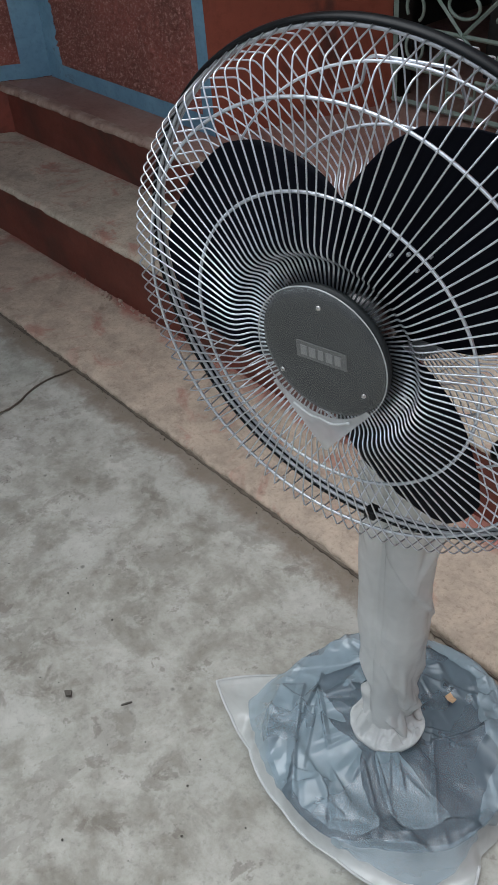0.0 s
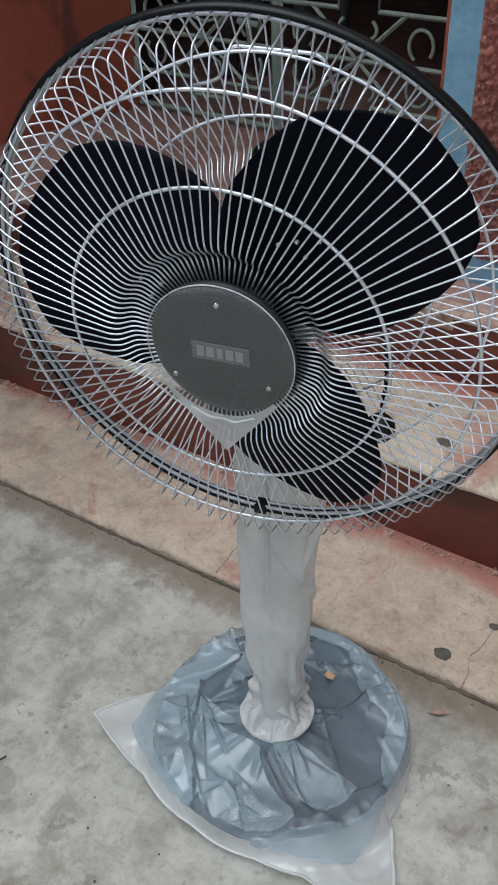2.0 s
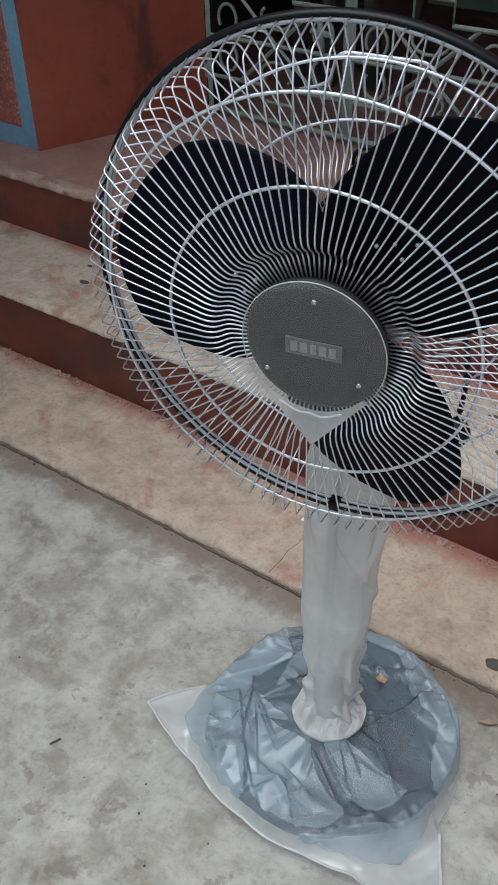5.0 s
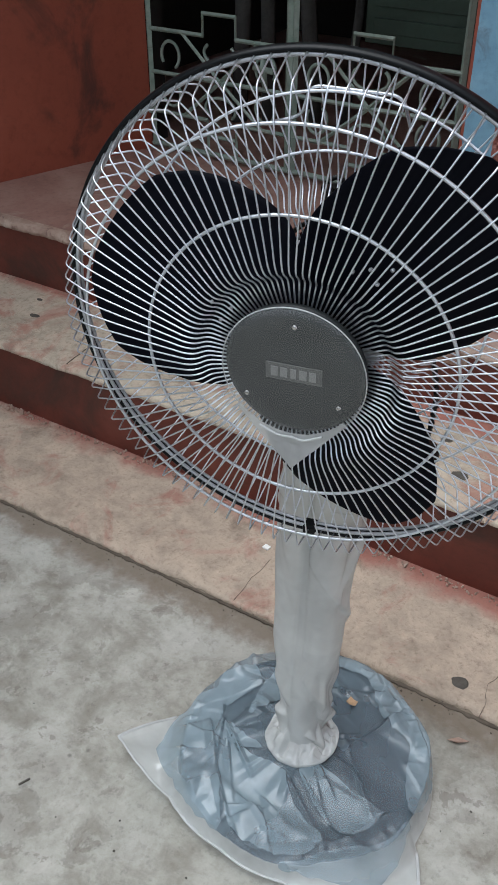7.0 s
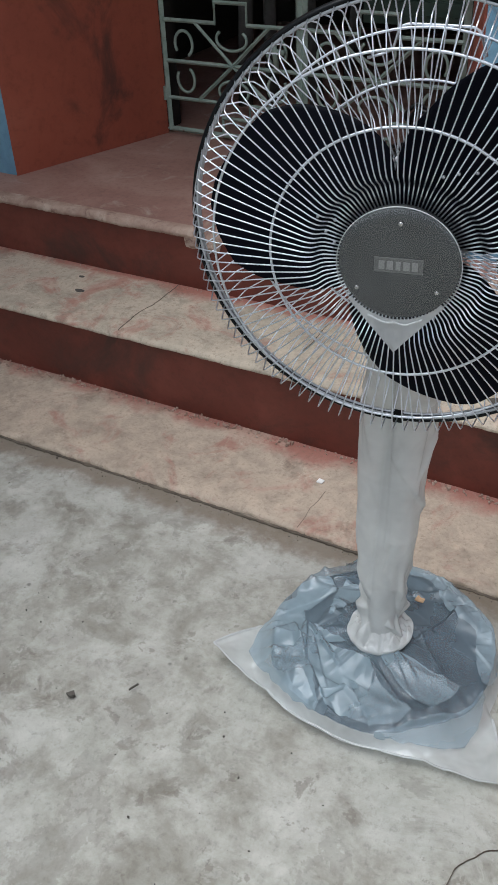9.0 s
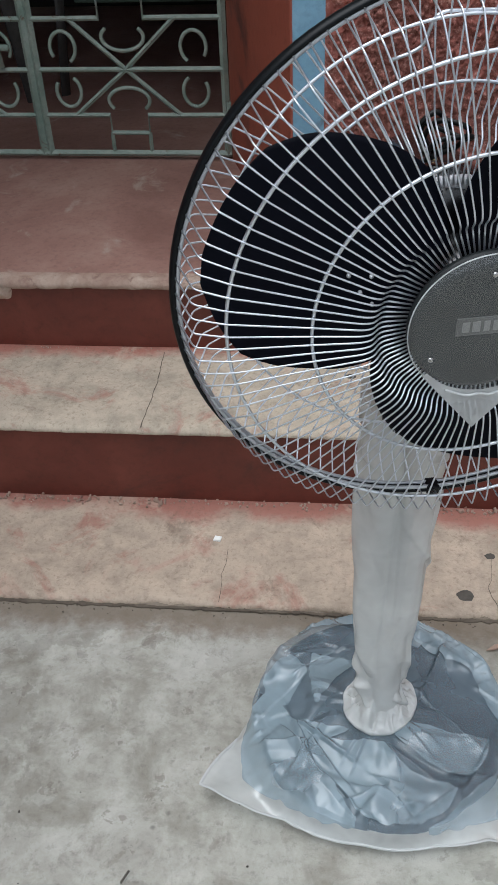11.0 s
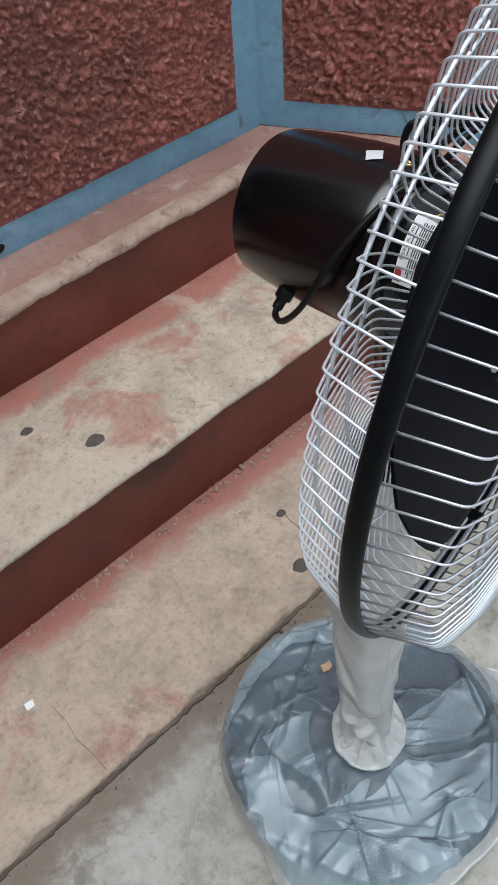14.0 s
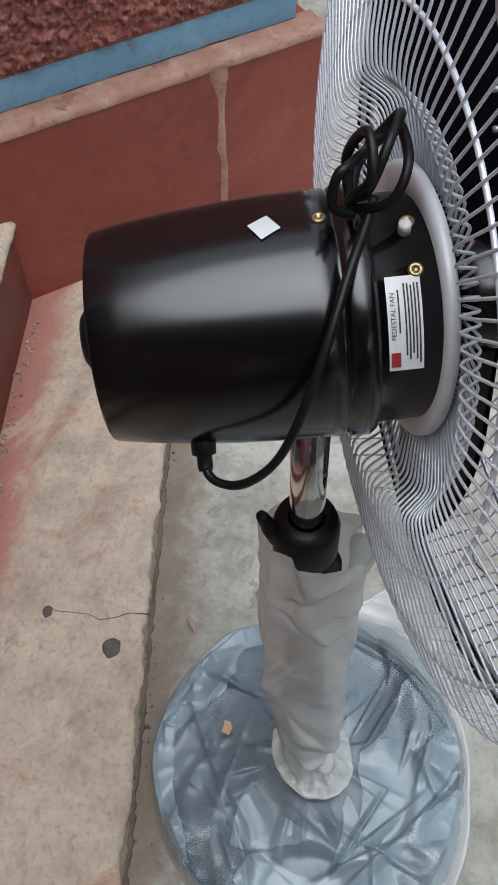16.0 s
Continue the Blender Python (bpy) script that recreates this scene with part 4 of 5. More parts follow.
pts = [hp(212, -0.168, 0.058), hp(211, -0.167, 0.078), hp(207, -0.157, 0.086), hp(200, -0.144, 0.087), hp(188, -0.129, 0.083), hp(168, -0.115, 0.077), hp(143, -0.101, 0.072), hp(120, -0.089, 0.071), hp(104, -0.080, 0.071), hp(92, -0.073, 0.077)]
part("cable", tube(bmesh.new(), smooth_line(pts, 8), 0.0025, 8), M_RUBBER, cord, "", True)


def kp(theta, d, r):
    """A place in the knot, close behind the cage."""
    return hp(92 + 1.1 * (theta - 92), -0.0735 + 0.85 * (d + 0.082), 0.073 + 0.78 * (r - 0.070))


loops = [
    [kp(90, -0.094, 0.072), kp(98, -0.0866, 0.094), kp(92, -0.0742, 0.116), kp(80, -0.0646, 0.112), kp(80, -0.0860, 0.086), kp(92, -0.0944, 0.070)],
    [kp(98, -0.0946, 0.074), kp(99, -0.1060, 0.086), kp(97, -0.103, 0.104), kp(94, -0.0944, 0.106), kp(80, -0.0746, 0.098), kp(78, -0.0642, 0.104), kp(92, -0.0640, 0.098), kp(98, -0.0744, 0.082), kp(94, -0.094, 0.071)],
    [kp(90, -0.0944, 0.070), kp(84, -0.0940, 0.095), kp(92, -0.0860, 0.122), kp(100, -0.0864, 0.108), kp(96, -0.0940, 0.086), kp(90, -0.0944, 0.072)],
]
for lp in loops:
    part("loop", tube(bmesh.new(), smooth_line(lp, 8), 0.0025, 8), M_RUBBER, cord, "", True)
gl = lathe(bmesh.new(), [(0, 0.018), (0.0036, 0.018), (0.0042, 0.016), (0.0042, 0.010), (0.0065, 0.009), (0.0070, 0.0), (0.0070, -0.006), (0, -0.006)], 20)
bmesh.ops.transform(gl, matrix=MOTOR @ on_motor(212, -0.168, 0.059), verts=gl.verts)
part("gland", gl, M_RUBBER, cord, "black cord gland", True)

# ---- wrapping ----


def outline(deg):
    """How far the bag lies from the column, by direction."""
    keys = [(-180, 0.19), (-168, 0.212), (-151, 0.284), (-140, 0.245), (-127, 0.212), (-97, 0.196), (-67, 0.203), (-50, 0.226), (-30, 0.304), (-19, 0.242), (-9, 0.205), (22, 0.197), (58, 0.203), (103, 0.193), (136, 0.197), (162, 0.19), (180, 0.19)]
    for (a, ra), (b, rb) in zip(keys, keys[1:]):
        if a <= deg <= b:
            t = (deg - a) / (b - a)
            return ra + (rb - ra) * t
    return 0.2


def facets(x, y, z, scale):
    """Height of crumpled film: flat tilted facets that meet in creases."""
    p = Vector((x, y, z)) * scale
    ds, ps = noise.voronoi(p)
    h = w = 0.0
    for d, q in zip(ds, ps):
        k = 1 / (d + 0.03) ** 10
        t = noise.cell_vector(Vector([math.floor(c + 0.0137) + 0.5 for c in q]))
        h += k * ((t.x - 0.5) * (p.x - q.x) + (t.y - 0.5) * (p.y - q.y) + (t.z - 0.5) * (p.z - q.z) + 0.4 * (t.z - 0.5))
        w += k
    return h / w


def crease_set(seed, n, area, angle, length, width, height):
    """Straight folds: middle, direction, half length, half width, height."""
    rnd = random.Random(seed)
    out = []
    for _ in range(n):
        a = radians(angle(rnd))
        out.append((area(rnd), (math.cos(a), math.sin(a)), rnd.uniform(*length), rnd.uniform(*width), rnd.uniform(*height) * rnd.choice((1, 1, -0.7))))
    return out


def creased(x, y, folds, wrap=0.0):
    h = 0.0
    for (cx, cy), (ux, uy), ln, wd, ht in folds:
        dx, dy = x - cx, y - cy
        if wrap:
            dx = (dx + wrap / 2) % wrap - wrap / 2
        u, v = dx * ux + dy * uy, -dx * uy + dy * ux
        if abs(u) < ln and abs(v) < wd * 3:
            side = 1 - abs(v) / wd if v > 0 else 1 - abs(v) / (wd * 3)
            if side > 0:
                h += ht * side * (1 - (u / ln) ** 2)
    return h


def disc_area(rnd):
    r, a = 0.05 + 0.19 * math.sqrt(rnd.random()), rnd.uniform(0, 6.283)
    return (PX + r * math.cos(a), PY + r * math.sin(a))


BAG_FOLDS = crease_set(11, 95, disc_area, lambda r: r.gauss(20, 40) if r.random() < 0.6 else r.uniform(0, 180), (0.02, 0.09), (0.0022, 0.007), (0.003, 0.010))
for k in range(14):
    a = radians(k * 360 / 14 + 9 * math.sin(k * 2.3))
    BAG_FOLDS.append(((PX + 0.075 * math.cos(a), PY + 0.075 * math.sin(a)), (math.cos(a), math.sin(a)), 0.035 + 0.02 * abs(math.sin(k * 1.7)), 0.004, 0.006))


for k in range(72):
    a = radians(k * 5 + 2 * math.sin(k * 3.1))
    r = 0.183 + 0.005 * math.sin(k * 1.9)
    BAG_FOLDS.append(((PX + r * math.cos(a), PY + r * math.sin(a)), (math.cos(a + 0.25 * math.sin(k)), math.sin(a + 0.25 * math.sin(k))), 0.012 + 0.010 * abs(math.sin(k * 0.7)), 0.0028, 0.0055 * abs(math.sin(k * 2.7))))


def fold_line(a, b, width, height):
    """A straight fold between two places given by direction and distance from the column."""
    (ax, ay), (bx, by) = [(PX + r * math.cos(radians(d)), PY + r * math.sin(radians(d))) for d, r in (a, b)]
    ln = math.hypot(bx - ax, by - ay)
    BAG_FOLDS.append((((ax + bx) / 2, (ay + by) / 2), ((bx - ax) / ln, (by - ay) / ln), ln * 0.6, width, height))


for fa, fb, fw, fh in (((12, 0.056), (54, 0.186), 0.004, 0.011), ((-165, 0.15), (-126, 0.139), 0.004, 0.009), ((-126, 0.139), (-96, 0.174), 0.004, 0.009), ((-155, 0.117), (-106, 0.140), 0.004, 0.008), ((-85, 0.064), (-51, 0.151), 0.003, 0.009), ((-67, 0.057), (-42, 0.154), 0.003, 0.008), ((-82, 0.186), (-43, 0.165), 0.004, 0.009), ((-43, 0.165), (4, 0.185), 0.004, 0.010), ((179, 0.14), (-132, 0.135), 0.003, 0.008), ((-98, 0.11), (-70, 0.135), 0.003, 0.008), ((-108, 0.13), (-75, 0.155), 0.003, 0.008)):
    fold_line(fa, fb, fw, fh)

# sheets added for the paler look of lifted film: direction, inner and outer distance from the column
LAYERS = (
    ((-150, 0.100, 0.120), (-141, 0.092, 0.126), (-108, 0.062, 0.152), (-96, 0.060, 0.176), (-85, 0.062, 0.180), (-72, 0.092, 0.178), (-60, 0.122, 0.176), (-51, 0.151, 0.166)),
    ((-67, 0.045, 0.057), (-56, 0.045, 0.086), (-42, 0.046, 0.150), (-38, 0.048, 0.160), (-30, 0.052, 0.162), (-22, 0.078, 0.160), (-14, 0.146, 0.156)),
    ((-5, 0.178, 0.188), (6, 0.162, 0.194), (17, 0.154, 0.197), (32, 0.158, 0.194), (43, 0.138, 0.191), (54, 0.132, 0.184), (65, 0.140, 0.188), (82, 0.165, 0.187), (91, 0.160, 0.186), (106, 0.165, 0.187), (124, 0.169, 0.190), (133, 0.184, 0.191)),
    ((149, 0.130, 0.160), (155, 0.121, 0.170), (168, 0.126, 0.180), (182, 0.134, 0.160)),
    ((118, 0.074, 0.077), (140, 0.075, 0.135), (164, 0.078, 0.106), (184, 0.090, 0.094)),
    ((-186, 0.152, 0.170), (-172, 0.134, 0.194), (-160, 0.126, 0.212), (-148, 0.122, 0.224), (-132, 0.124, 0.200), (-115, 0.146, 0.192), (-100, 0.176, 0.187)),
    ((-70, 0.186, 0.190), (-55, 0.180, 0.200), (-42, 0.176, 0.214), (-32, 0.180, 0.222), (-20, 0.182, 0.205), (-8, 0.184, 0.190)),
    ((-166, 0.118, 0.122), (-149, 0.080, 0.127), (-144, 0.068, 0.106), (-134, 0.064, 0.070)),
)


def make_bag():
    bag = empty("plastic_bag")
    tagged(bag, "crumpled clear blue-grey plastic bag spread over the fan's base", "bag")
    split = 0.186

    corners = [(0, 1.03), (0.07, 0.97), (0.13, 1.05), (0.20, 0.99), (0.29, 1.04), (0.36, 0.98), (0.45, 1.05), (0.52, 0.985), (0.60, 1.06), (0.66, 0.975), (0.75, 1.04), (0.83, 0.985), (0.90, 1.05), (0.95, 0.98), (1, 1.03)]

    def rim_pull(u):
        """The film is drawn taut in straight lengths from corner to corner of the rim."""
        return float(np.interp(u, [c[0] for c in corners], [0.5 + 0.5 * c[1] for c in corners])) + 0.006 * fbm((math.cos(6.283 * u), math.sin(6.283 * u), 2), 9, 2)

    def drape(u, r, R=0.2):
        a = radians(-180 + 360 * u)
        pull = 1 + (rim_pull(u) - 1) * max(0.0, min(1.0, (r - 0.10) / 0.086)) * (1 if r < split else max(0.0, (R - r) / (R - split)))
        x, y = PX + r * pull * math.cos(a), PY + r * pull * math.sin(a)
        top = 0.050 - 0.008 * min(1, r / 0.08) if r < 0.08 else 0.042 - 0.010 * (r - 0.08) / 0.105
        fade = min(1, max(0, (r - 0.045) / 0.05))
        lift = 0.003 + fade * 0.042 * facets(x, y, 1.0, 7.5) + fade * 0.010 * facets(x, y, 4.0, 17) + (0.35 + 0.65 * fade) * 0.95 * creased(x, y, BAG_FOLDS)
        lift = 0.004 + lift if lift > 0 else 0.004 * math.exp(lift / 0.008)
        out = max(0.0, min(1.0, (r - 0.180) / 0.006))
        lift *= 1 - 0.55 * out
        if r > split:
            k = min(1.0, (r - split) / min(0.034, R - split))
            raised = max(0.0, min(1.0, (70 - abs(math.degrees(a) + 95)) / 25))
            top = 0.0315 * (1 - k) ** 1.25 + 0.001 + 0.011 * k * raised
            lift = lift * (1 - k) + k * (0.001 + 0.020 * abs(facets(x, y, 5.0, 13)) * min(1, (R - split) / 0.05))
            deg = math.degrees(a)
            lift += (0.004 + 0.020 * max(0.0, 1 - abs(deg + 148) / 30)) * max(0.0, (r - 0.205) / 0.07)
        return (x, y, max(top, 0.001) + 0.001 + lift)

    def sheet(u, v):
        return drape(u, 0.035 + (split - 0.035) * v)

    def skirt(u, v):
        deg = -180 + 360 * u
        R = max(split + 0.006, outline(deg) * (1 + 0.004 * fbm((math.cos(radians(deg)), math.sin(radians(deg)), 3), 6, 3)))
        return drape(u, split + (R - split) * v, R)
    for nm, f, nv, mat, lb in (("top_film", sheet, 96, M_BAG, "clear film over the dark base"), ("skirt", skirt, 30, M_SKIRT, "milky loose edge of the bag")):
        bm = grid_sheet(bmesh.new(), 420, nv, f)
        bmesh.ops.remove_doubles(bm, verts=bm.verts, dist=0.0002)
        bmesh.ops.reverse_faces(bm, faces=bm.faces)
        for _ in range(2):
            bmesh.ops.smooth_vert(bm, verts=[v for v in bm.verts if not v.is_boundary], factor=0.5, use_axis_z=True)
        part(nm, bm, mat, bag, lb, True)
    for i, keys in enumerate(LAYERS):
        degs = [k[0] for k in keys]

        def layer(u, v):
            d = degs[0] + (degs[-1] - degs[0]) * u
            r0, r1 = np.interp(d, degs, [k[1] for k in keys]), np.interp(d, degs, [k[2] for k in keys])
            w = 0.0025 * fbm((d * 0.05, v, i), 4, 2)
            x, y, z = drape(((d + 180) / 360) % 1.0, float(r0 + (r1 - r0) * v + w), outline((d + 180) % 360 - 180))
            return (x, y, z + 0.0038 + 0.0006 * (i % 3))
        bm = grid_sheet(bmesh.new(), max(12, int(abs(degs[-1] - degs[0]) * 1.2)), 60, layer)
        bmesh.ops.recalc_face_normals(bm, faces=bm.faces)
        part("fold", bm, M_LIFTED, bag, "added milky sheet standing in for film lifted off the base", True)
    edge = []
    for d in np.linspace(-168, -12, 130):
        r = outline(d) * 0.992
        x, y, z = drape((d + 180) / 360, r, outline(d))
        edge.append((x, y, z + 0.0015))
    part("hem", tube(bmesh.new(), edge, (0.0006, 0.0022), 8, flat=(0, 0, 1)), M_HEM, bag, "thick whitish hem of the bag", True)
    return bag


SLEEVE_FOLDS = crease_set(5, 24, lambda r: (r.uniform(0, 0.28), r.uniform(0.10, 0.58)), lambda r: r.gauss(90, 16), (0.05, 0.20), (0.004, 0.011), (0.002, 0.006))
SLEEVE_FOLDS += crease_set(6, 44, lambda r: (r.uniform(0, 0.28), r.choice((r.uniform(0.07, 0.16), r.uniform(0.48, 0.60)))), lambda r: r.uniform(0, 180), (0.012, 0.035), (0.003, 0.007), (0.003, 0.006))
HEM_FOLDS = crease_set(7, 60, lambda r: (r.uniform(0, 0.32), r.uniform(0, 0.14)), lambda r: r.gauss(90, 35), (0.015, 0.05), (0.003, 0.009), (0.003, 0.008))


def make_sleeve():
    sleeve = empty("plastic_sleeve")
    tagged(sleeve, "milky crumpled plastic sleeve pulled over the fan's column", "sleeve")

    def body(u, v):
        a = 2 * math.pi * u
        z = 0.062 + 0.521 * v
        ca, sa = math.cos(a), math.sin(a)
        r = 0.0265 + 0.0165 * min(1, v * 2.4) - 0.002 * math.exp(-((v - 0.16) / 0.06) ** 2) + 0.010 * v**10 * max(0.0, -sa)
        r += 0.0085 * max(0, 1 - v * 2.6) * (abs((u * 4 + v * 6) % 1 - 0.5) * 4 - 1) - 0.009 * math.exp(-((u - 0.735 - 0.06 * (v - 0.5)) / 0.022) ** 2) * max(0, min(1, v * 4))
        r += 0.006 * fbm((ca * 0.9, sa * 0.9, z * 2.0), 1.2, 2) + creased(u * 0.28, z, SLEEVE_FOLDS, 0.28)
        r *= 1 + 0.12 * math.cos(2 * (a - radians(15)))
        lap = u - 0.735 - 0.05 * (v - 0.5)
        if 0 < lap < 0.08:
            r -= 0.008 * (1 - lap / 0.08) * min(1, v * 4)
        r = max(r, 0.0240 + 0.008 * max(0.0, -sa))
        z += v**8 * (0.004 + 0.003 * math.sin(a * 5 + 0.6) + 0.003 * sa - 0.028 * ca - 0.018 * max(0.0, ca))
        return (PX + r * ca, PY + r * sa + 0.015 * v, z)

    def hem(u, v):
        a = 2 * math.pi * u
        ca, sa = math.cos(a), math.sin(a)
        wob = fbm((ca, sa, 0.3), 1.6, 3)
        pleat = 0.8 + 0.5 * math.sin(5 * a + 3 * wob) + 0.35 * math.sin(9 * a + 2)
        out = 0.0500 + 0.0035 * math.sin(2 * a + 0.8) + 0.0025 * wob
        if v < 0.75:
            t = v / 0.75
            r = 0.024 + (out - 0.024) * t
            z = 0.090 - 0.020 * t**0.7 + (0.006 * (pleat - 0.8) + 0.028 * facets(r * ca, r * sa, 2.0, 42) + 0.012 * facets(r * ca, r * sa, 7.0, 85)) * math.sin(math.pi * min(1, t * 0.90 + 0.10)) + 0.004 * wob
        else:
            t = (v - 0.75) / 0.25
            r = out + 0.0015 * math.sin(math.pi * t) - 0.010 * t * t
            z = 0.070 + 0.0024 * (pleat - 0.8) * (1 - t) + 0.004 * wob - 0.013 * t
        r += 0.0022 * facets(ca * 0.05, sa * 0.05, z, 60)
        return (PX + r * ca, PY + r * sa - 0.005, z + 0.010 * sa * t0(v))

    def t0(v):
        return min(1.0, v / 0.75)
    for nm, f, nu, nv, lb in (("body", body, 150, 190, "milky film tube"), ("gathered_hem", hem, 220, 48, "bunched end of the film")):
        bm = grid_sheet(bmesh.new(), nu, nv, f)
        bmesh.ops.remove_doubles(bm, verts=bm.verts, dist=0.0002)
        part(nm, bm, M_SLEEVE, sleeve, lb, True)
    return sleeve


make_bag()
make_sleeve()


def make_hub_film():
    """Thin film over the badge, drawn to a milky point below it."""
    film_thing = empty("plastic_film", HEAD)
    tagged(film_thing, "clear plastic film over the fan's badge, hanging to a point", "wrapping")

    def reach(a):
        ph = abs((math.degrees(a) - 270 + 180) % 360 - 180)
        return 0.0668 / math.cos(radians(51 - ph)) if ph < 51 else 0.0668

    def cover(u, v):
        a = 2 * math.pi * u
        r = 0.0668 * v
        z = 0.0785 + 0.0016 * facets(r * math.cos(a), r * math.sin(a), 1, 38) - max(0, r - 0.060) * 0.6
        return (r * math.cos(a), r * math.sin(a), z)

    def tip(u, v):
        a = radians(219 + 102 * u)
        r = 0.0615 + (max(reach(a), 0.0662) - 0.0615) * v
        z = 0.0796 + 0.0016 * facets(r * math.cos(a), r * math.sin(a), 1, 70) - max(0, r - 0.058) * 0.06
        return (r * math.cos(a), r * math.sin(a), z)
    ring = [(0.0664 * math.cos(radians(d)), 0.0664 * math.sin(radians(d)), 0.0752) for d in range(0, 360, 3)]
    part("edge", tube(bmesh.new(), ring, 0.0006, 6, True), M_TIP, film_thing, "bright turned edge of the film", True)
    # white ribbon that gives the highlight where the film gathers
    line = smooth_line([(-0.030, -0.059, 0.0798), (-0.012, -0.066, 0.0804), (0.0, -0.065, 0.0808), (0.012, -0.067, 0.0804), (0.030, -0.059, 0.0798)], 6)
    part("tip_highlight", tube(bmesh.new(), line, 0.0013, 8), M_TIP, film_thing, "white ribbon of film standing in for the highlight at the tip", True)
    part("cover", grid_sheet(bmesh.new(), 96, 20, cover), M_HUBFILM, film_thing, "clear film", True)
    part("tip", grid_sheet(bmesh.new(), 60, 20, tip), M_TIP, film_thing, "milky film drawn to a point", True)


make_hub_film()

# ---- the gate ----


def spiral(cx, cz, r0, r1, a0, a1, n=14):
    return [(cx + (r0 + (r1 - r0) * i / n) * math.cos(radians(a0 + (a1 - a0) * i / n)), 0, cz + (r0 + (r1 - r0) * i / n) * math.sin(radians(a0 + (a1 - a0) * i / n))) for i in range(n + 1)]


def make_leaf(name, x0, w, mirror):
    """One gate leaf, hung on the side where x is 0."""
    g = empty(name, pose(x0, YG, Z3 + 0.012))
    sx = -1 if mirror else 1

    def bar(nm, pts, r=0.006, curve=False):
        pts = [(sx * x, 0, z) for x, _, z in pts]
        part(nm, tube(bmesh.new(), smooth_line(pts, 3) if curve else pts, r, 8 if curve else 4, flat=(0, 1, 0) if not curve else None), M_GATE, g, smooth=curve)
    P = lambda *q: [(x, 0, z) for x, z in q]
    h = 1.75
    bar("stile", P((0.008, 0), (0.008, h)), 0.009)
    bar("stile", P((w - 0.008, 0), (w - 0.008, h)), 0.009)
    bar("rail", P((0, 0.004), (w, 0.004)), 0.008)
    bar("rail", P((0, h), (w, h)), 0.008)
    for base in (0.0, 0.62, 1.24):
        zm, zl, zh, zk = base + 0.205, base + 0.098, base + 0.318, base + 0.055
        if zm > h:
            break
        bar("rail", P((0.01, zm), (w - 0.01, zm)))
        bar("bar", P((0.01, zl), (0.20, zl), (0.20, zk), (0.295, zk), (0.295, zl), (w - 0.01, zl)))
        bar("post", P((0.20, zk), (0.20, base + 0.004)), 0.005)
        bar("post", P((0.295, zk), (0.295, base + 0.004)), 0.005)
        bar("bar", P((0.01, zh), (0.19, zh), (0.19, zh + 0.055), (0.295, zh + 0.055), (0.295, zh), (w - 0.01, zh)))
        xc = 0.243
        bar("brace", P((xc - 0.125, zl), (xc, zm), (xc + 0.125, zh)), 0.0055)
        bar("brace", P((xc + 0.135, zl), (xc, zm), (xc - 0.125, zh)), 0.0055)
        for s in (1, -1):
            c = [(xc + 0.05 * math.cos(t), 0, zm + s * (0.072 + 0.030 * math.sin(t))) for t in np.linspace(radians(140), radians(400), 16)]
            bar("scroll", c, 0.0045, True)
            for side, xx in ((1, 0.02), (-1, w - 0.02)):
                c = [(xx + side * (0.058 + 0.030 * math.cos(t)), 0, zm + s * (0.050 + 0.036 * math.sin(t))) for t in np.linspace(radians(-60), radians(215), 16)]
                bar("scroll", c, 0.0045, True)
    part("hinge", lathe(bmesh.new(), [(0, 0.09), (0.009, 0.09), (0.009, 0.13), (0, 0.13)], 14), M_GATE, g, "painted hinge barrel")
    return g


LEAF_W = (GR - GL) / 2 - 0.004
gate = make_leaf("metal_gate", GL + 0.003, LEAF_W, False)
tagged(gate, "pale painted wrought-iron gate leaf with scrolls and braces, closed", "gate", "gate leaves")
gate2 = make_leaf("metal_gate", GR - 0.003, LEAF_W, True)
tagged(gate2, "pale painted wrought-iron gate leaf with scrolls and braces, closed", "gate", "gate leaves")
bm = tube(bmesh.new(), [(0.36, -0.012, 0.262), (0.42, -0.012, 0.258)], 0.008, 8)
latch = part("latch", bm, M_GATE, gate, "painted bolt latch", True)
part("handle", tube(bmesh.new(), [(0.395, -0.012, 0.215), (0.388, -0.016, 0.295)], 0.008, 8), M_GATE, latch, "", True)

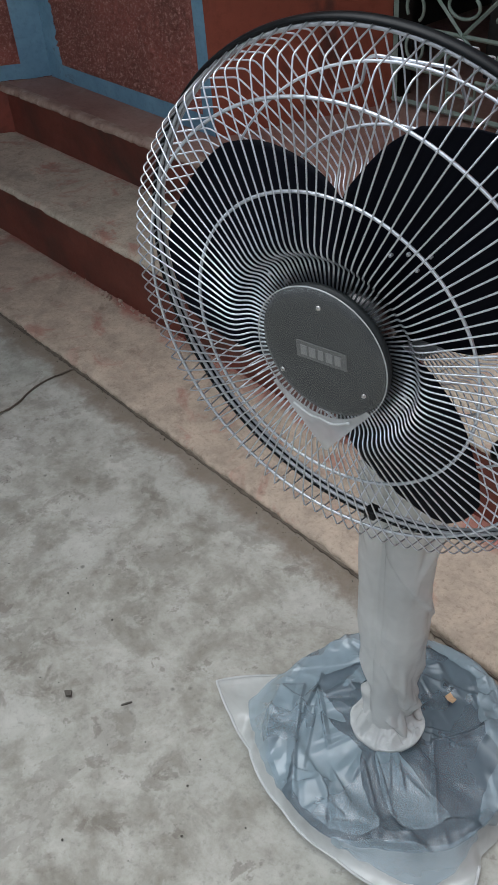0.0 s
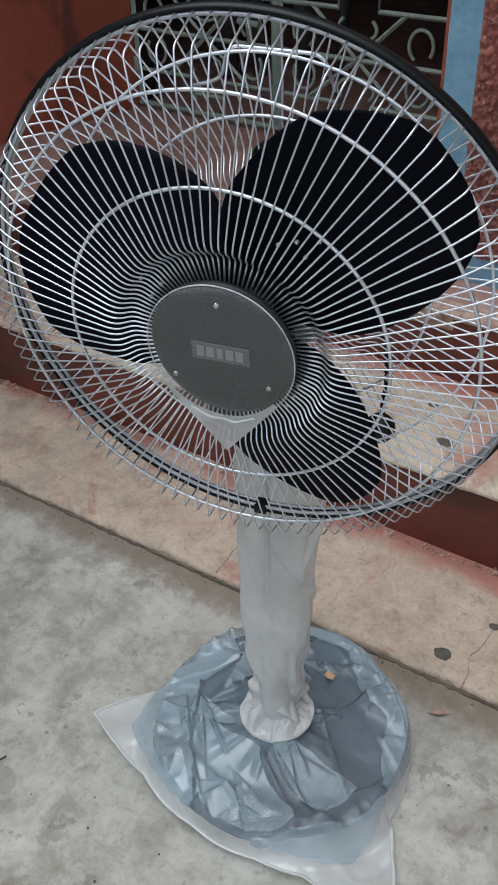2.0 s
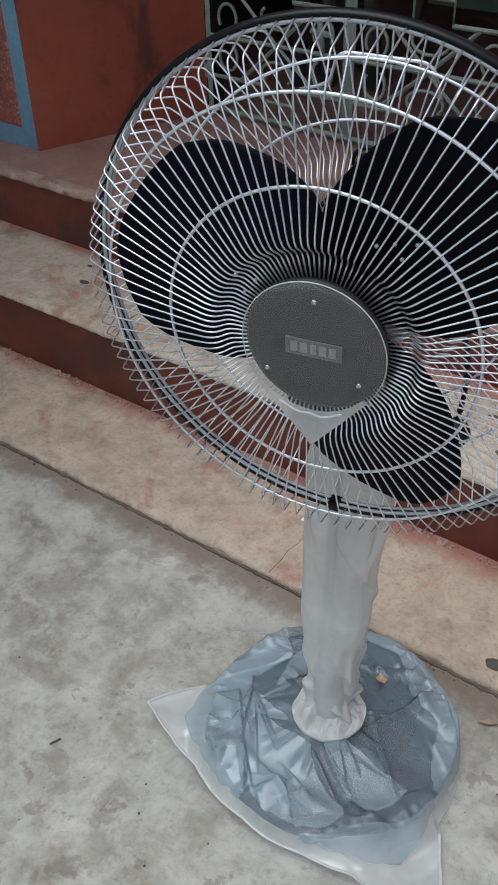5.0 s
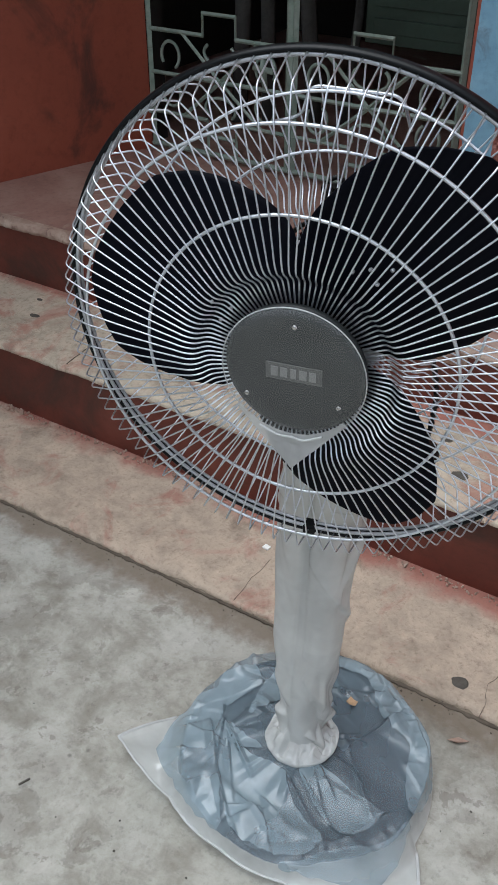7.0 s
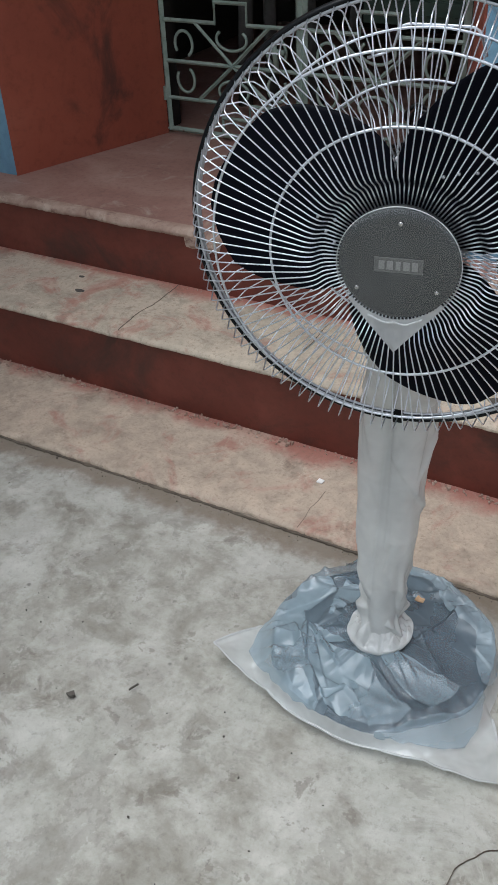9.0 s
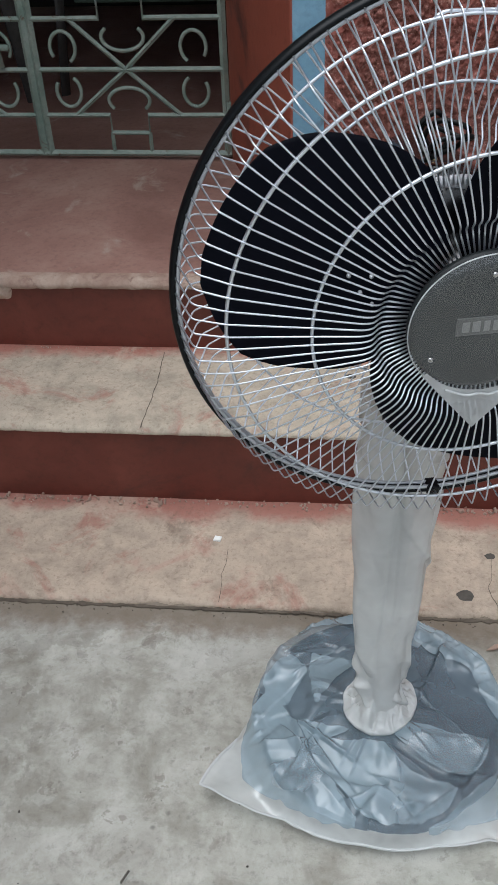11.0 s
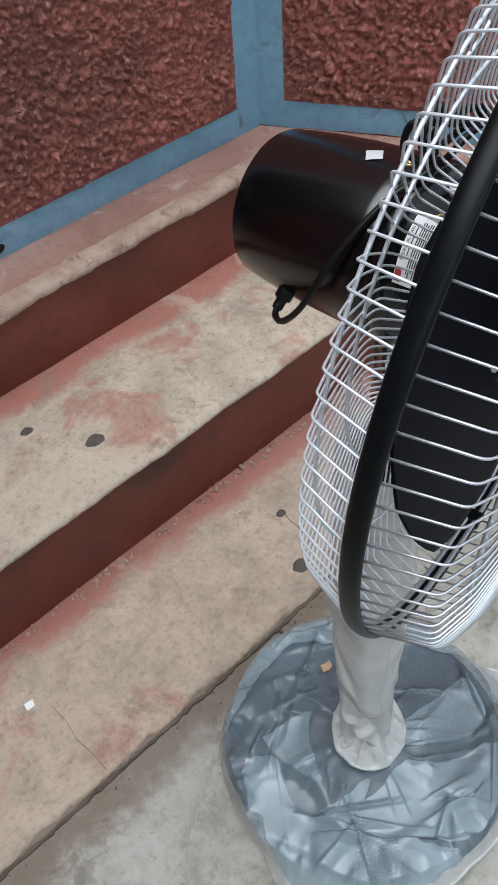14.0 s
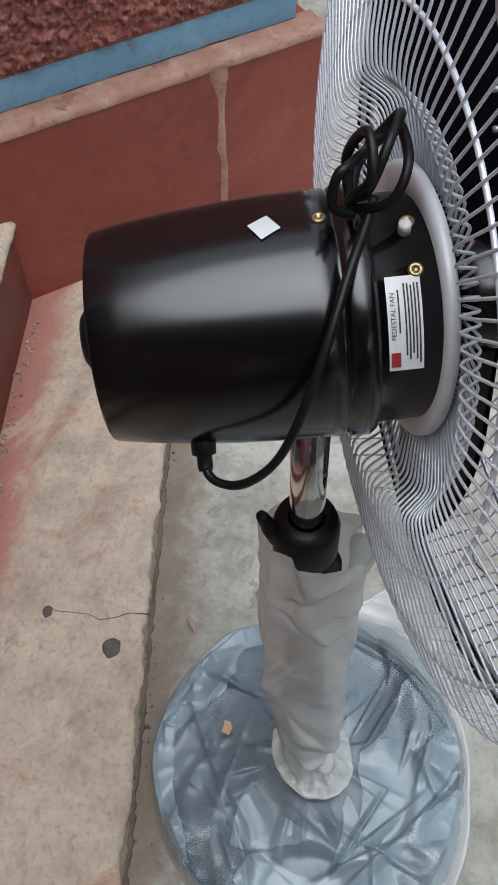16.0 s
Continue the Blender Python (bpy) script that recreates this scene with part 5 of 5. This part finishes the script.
# things in the dim hall
door = empty("inner_door", pose(-0.60, YG + 0.42, Z3 + 0.27))
tagged(door, "dark green panelled inner shutter behind the gate", "door")
part("panel", box(bmesh.new(), -0.28, 0.25, 0, 0.03, 0, 1.9, 0.003), M_GREEN, door)
for k in range(6):
    part("slat", box(bmesh.new(), -0.25, 0.22, -0.008, 0.0, 0.03 + k * 0.07, 0.07 + k * 0.07, 0.002), M_GREEN, door)
for k, (x, wd, tilt) in enumerate(((-1.27, 0.05, 2), (-1.19, 0.045, -2), (-1.05, 0.05, -7), (-0.97, 0.03, 4))):
    bm = tube(bmesh.new(), [(0, 0, 0), (0.01, 0, 0.6), (0, 0, 1.5)], (wd / 2, wd / 4), 8)
    ob = part("rolled_mat", bm, M_GREY, smooth=True, at=pose(x, YG + 0.35 + 0.05 * k, Z3, 0, tilt, 0))
    tagged(ob, "grey rolled mat leaning in the dim hall", "mat", "mats behind the gate")

# ---- litter ----


def scrap(name, x, y, z, pts, mat, label, cat, thick=0.002):
    bm = bmesh.new()
    lo = [bm.verts.new((px, py, pz)) for px, py, pz in pts]
    f = bm.faces.new(lo)
    r = bmesh.ops.extrude_face_region(bm, geom=[f])
    bmesh.ops.translate(bm, vec=(0, 0, thick), verts=[v for v in r["geom"] if isinstance(v, bmesh.types.BMVert)])
    bmesh.ops.recalc_face_normals(bm, faces=bm.faces)
    ob = part(name, bm, mat, at=pose(x, y, z))
    return tagged(ob, label, cat)


scrap("dry_leaf", 0.0, 0.0, 0.052, [(-0.009, -0.003, 0), (-0.001, -0.007, 0.003), (0.007, -0.004, 0.001), (0.008, 0.003, 0.004), (0.001, 0.004, 0.002), (-0.006, 0.006, 0.004)], M_LEAF, "small curled orange-brown leaf on the bag", "leaf")
scrap("paper_scrap", -0.325, 0.268, Z1 + 0.001, [(-0.007, -0.005, 0), (0.006, -0.006, 0), (0.008, 0.004, 0.001), (-0.005, 0.006, 0.001)], M_WHITE, "tiny white paper scrap on the apron", "scrap", 0.003)
scrap("dry_leaf", 0.157, 0.060, 0.003, [(-0.014, -0.006, 0), (0.002, -0.004, 0.002), (0.016, 0.008, 0.001), (0.0, 0.004, 0.004)], M_NOSING, "pale dry leaf on the concrete", "leaf")
scrap("pebble", -0.443, -0.422, 0.002, [(-0.008, -0.003, 0), (0.003, -0.006, 0.001), (0.008, 0.001, 0), (0.001, 0.007, 0.001)], M_SPOT, "small dark clod of dirt on the concrete", "clod", 0.006)
scrap("twig", -0.36, -0.36, 0.003, [(-0.005, -0.008, 0), (-0.003, -0.009, 0), (0.005, 0.007, 0.002), (0.003, 0.008, 0.002)], M_SPOT, "small dark twig on the concrete", "twig", 0.003)
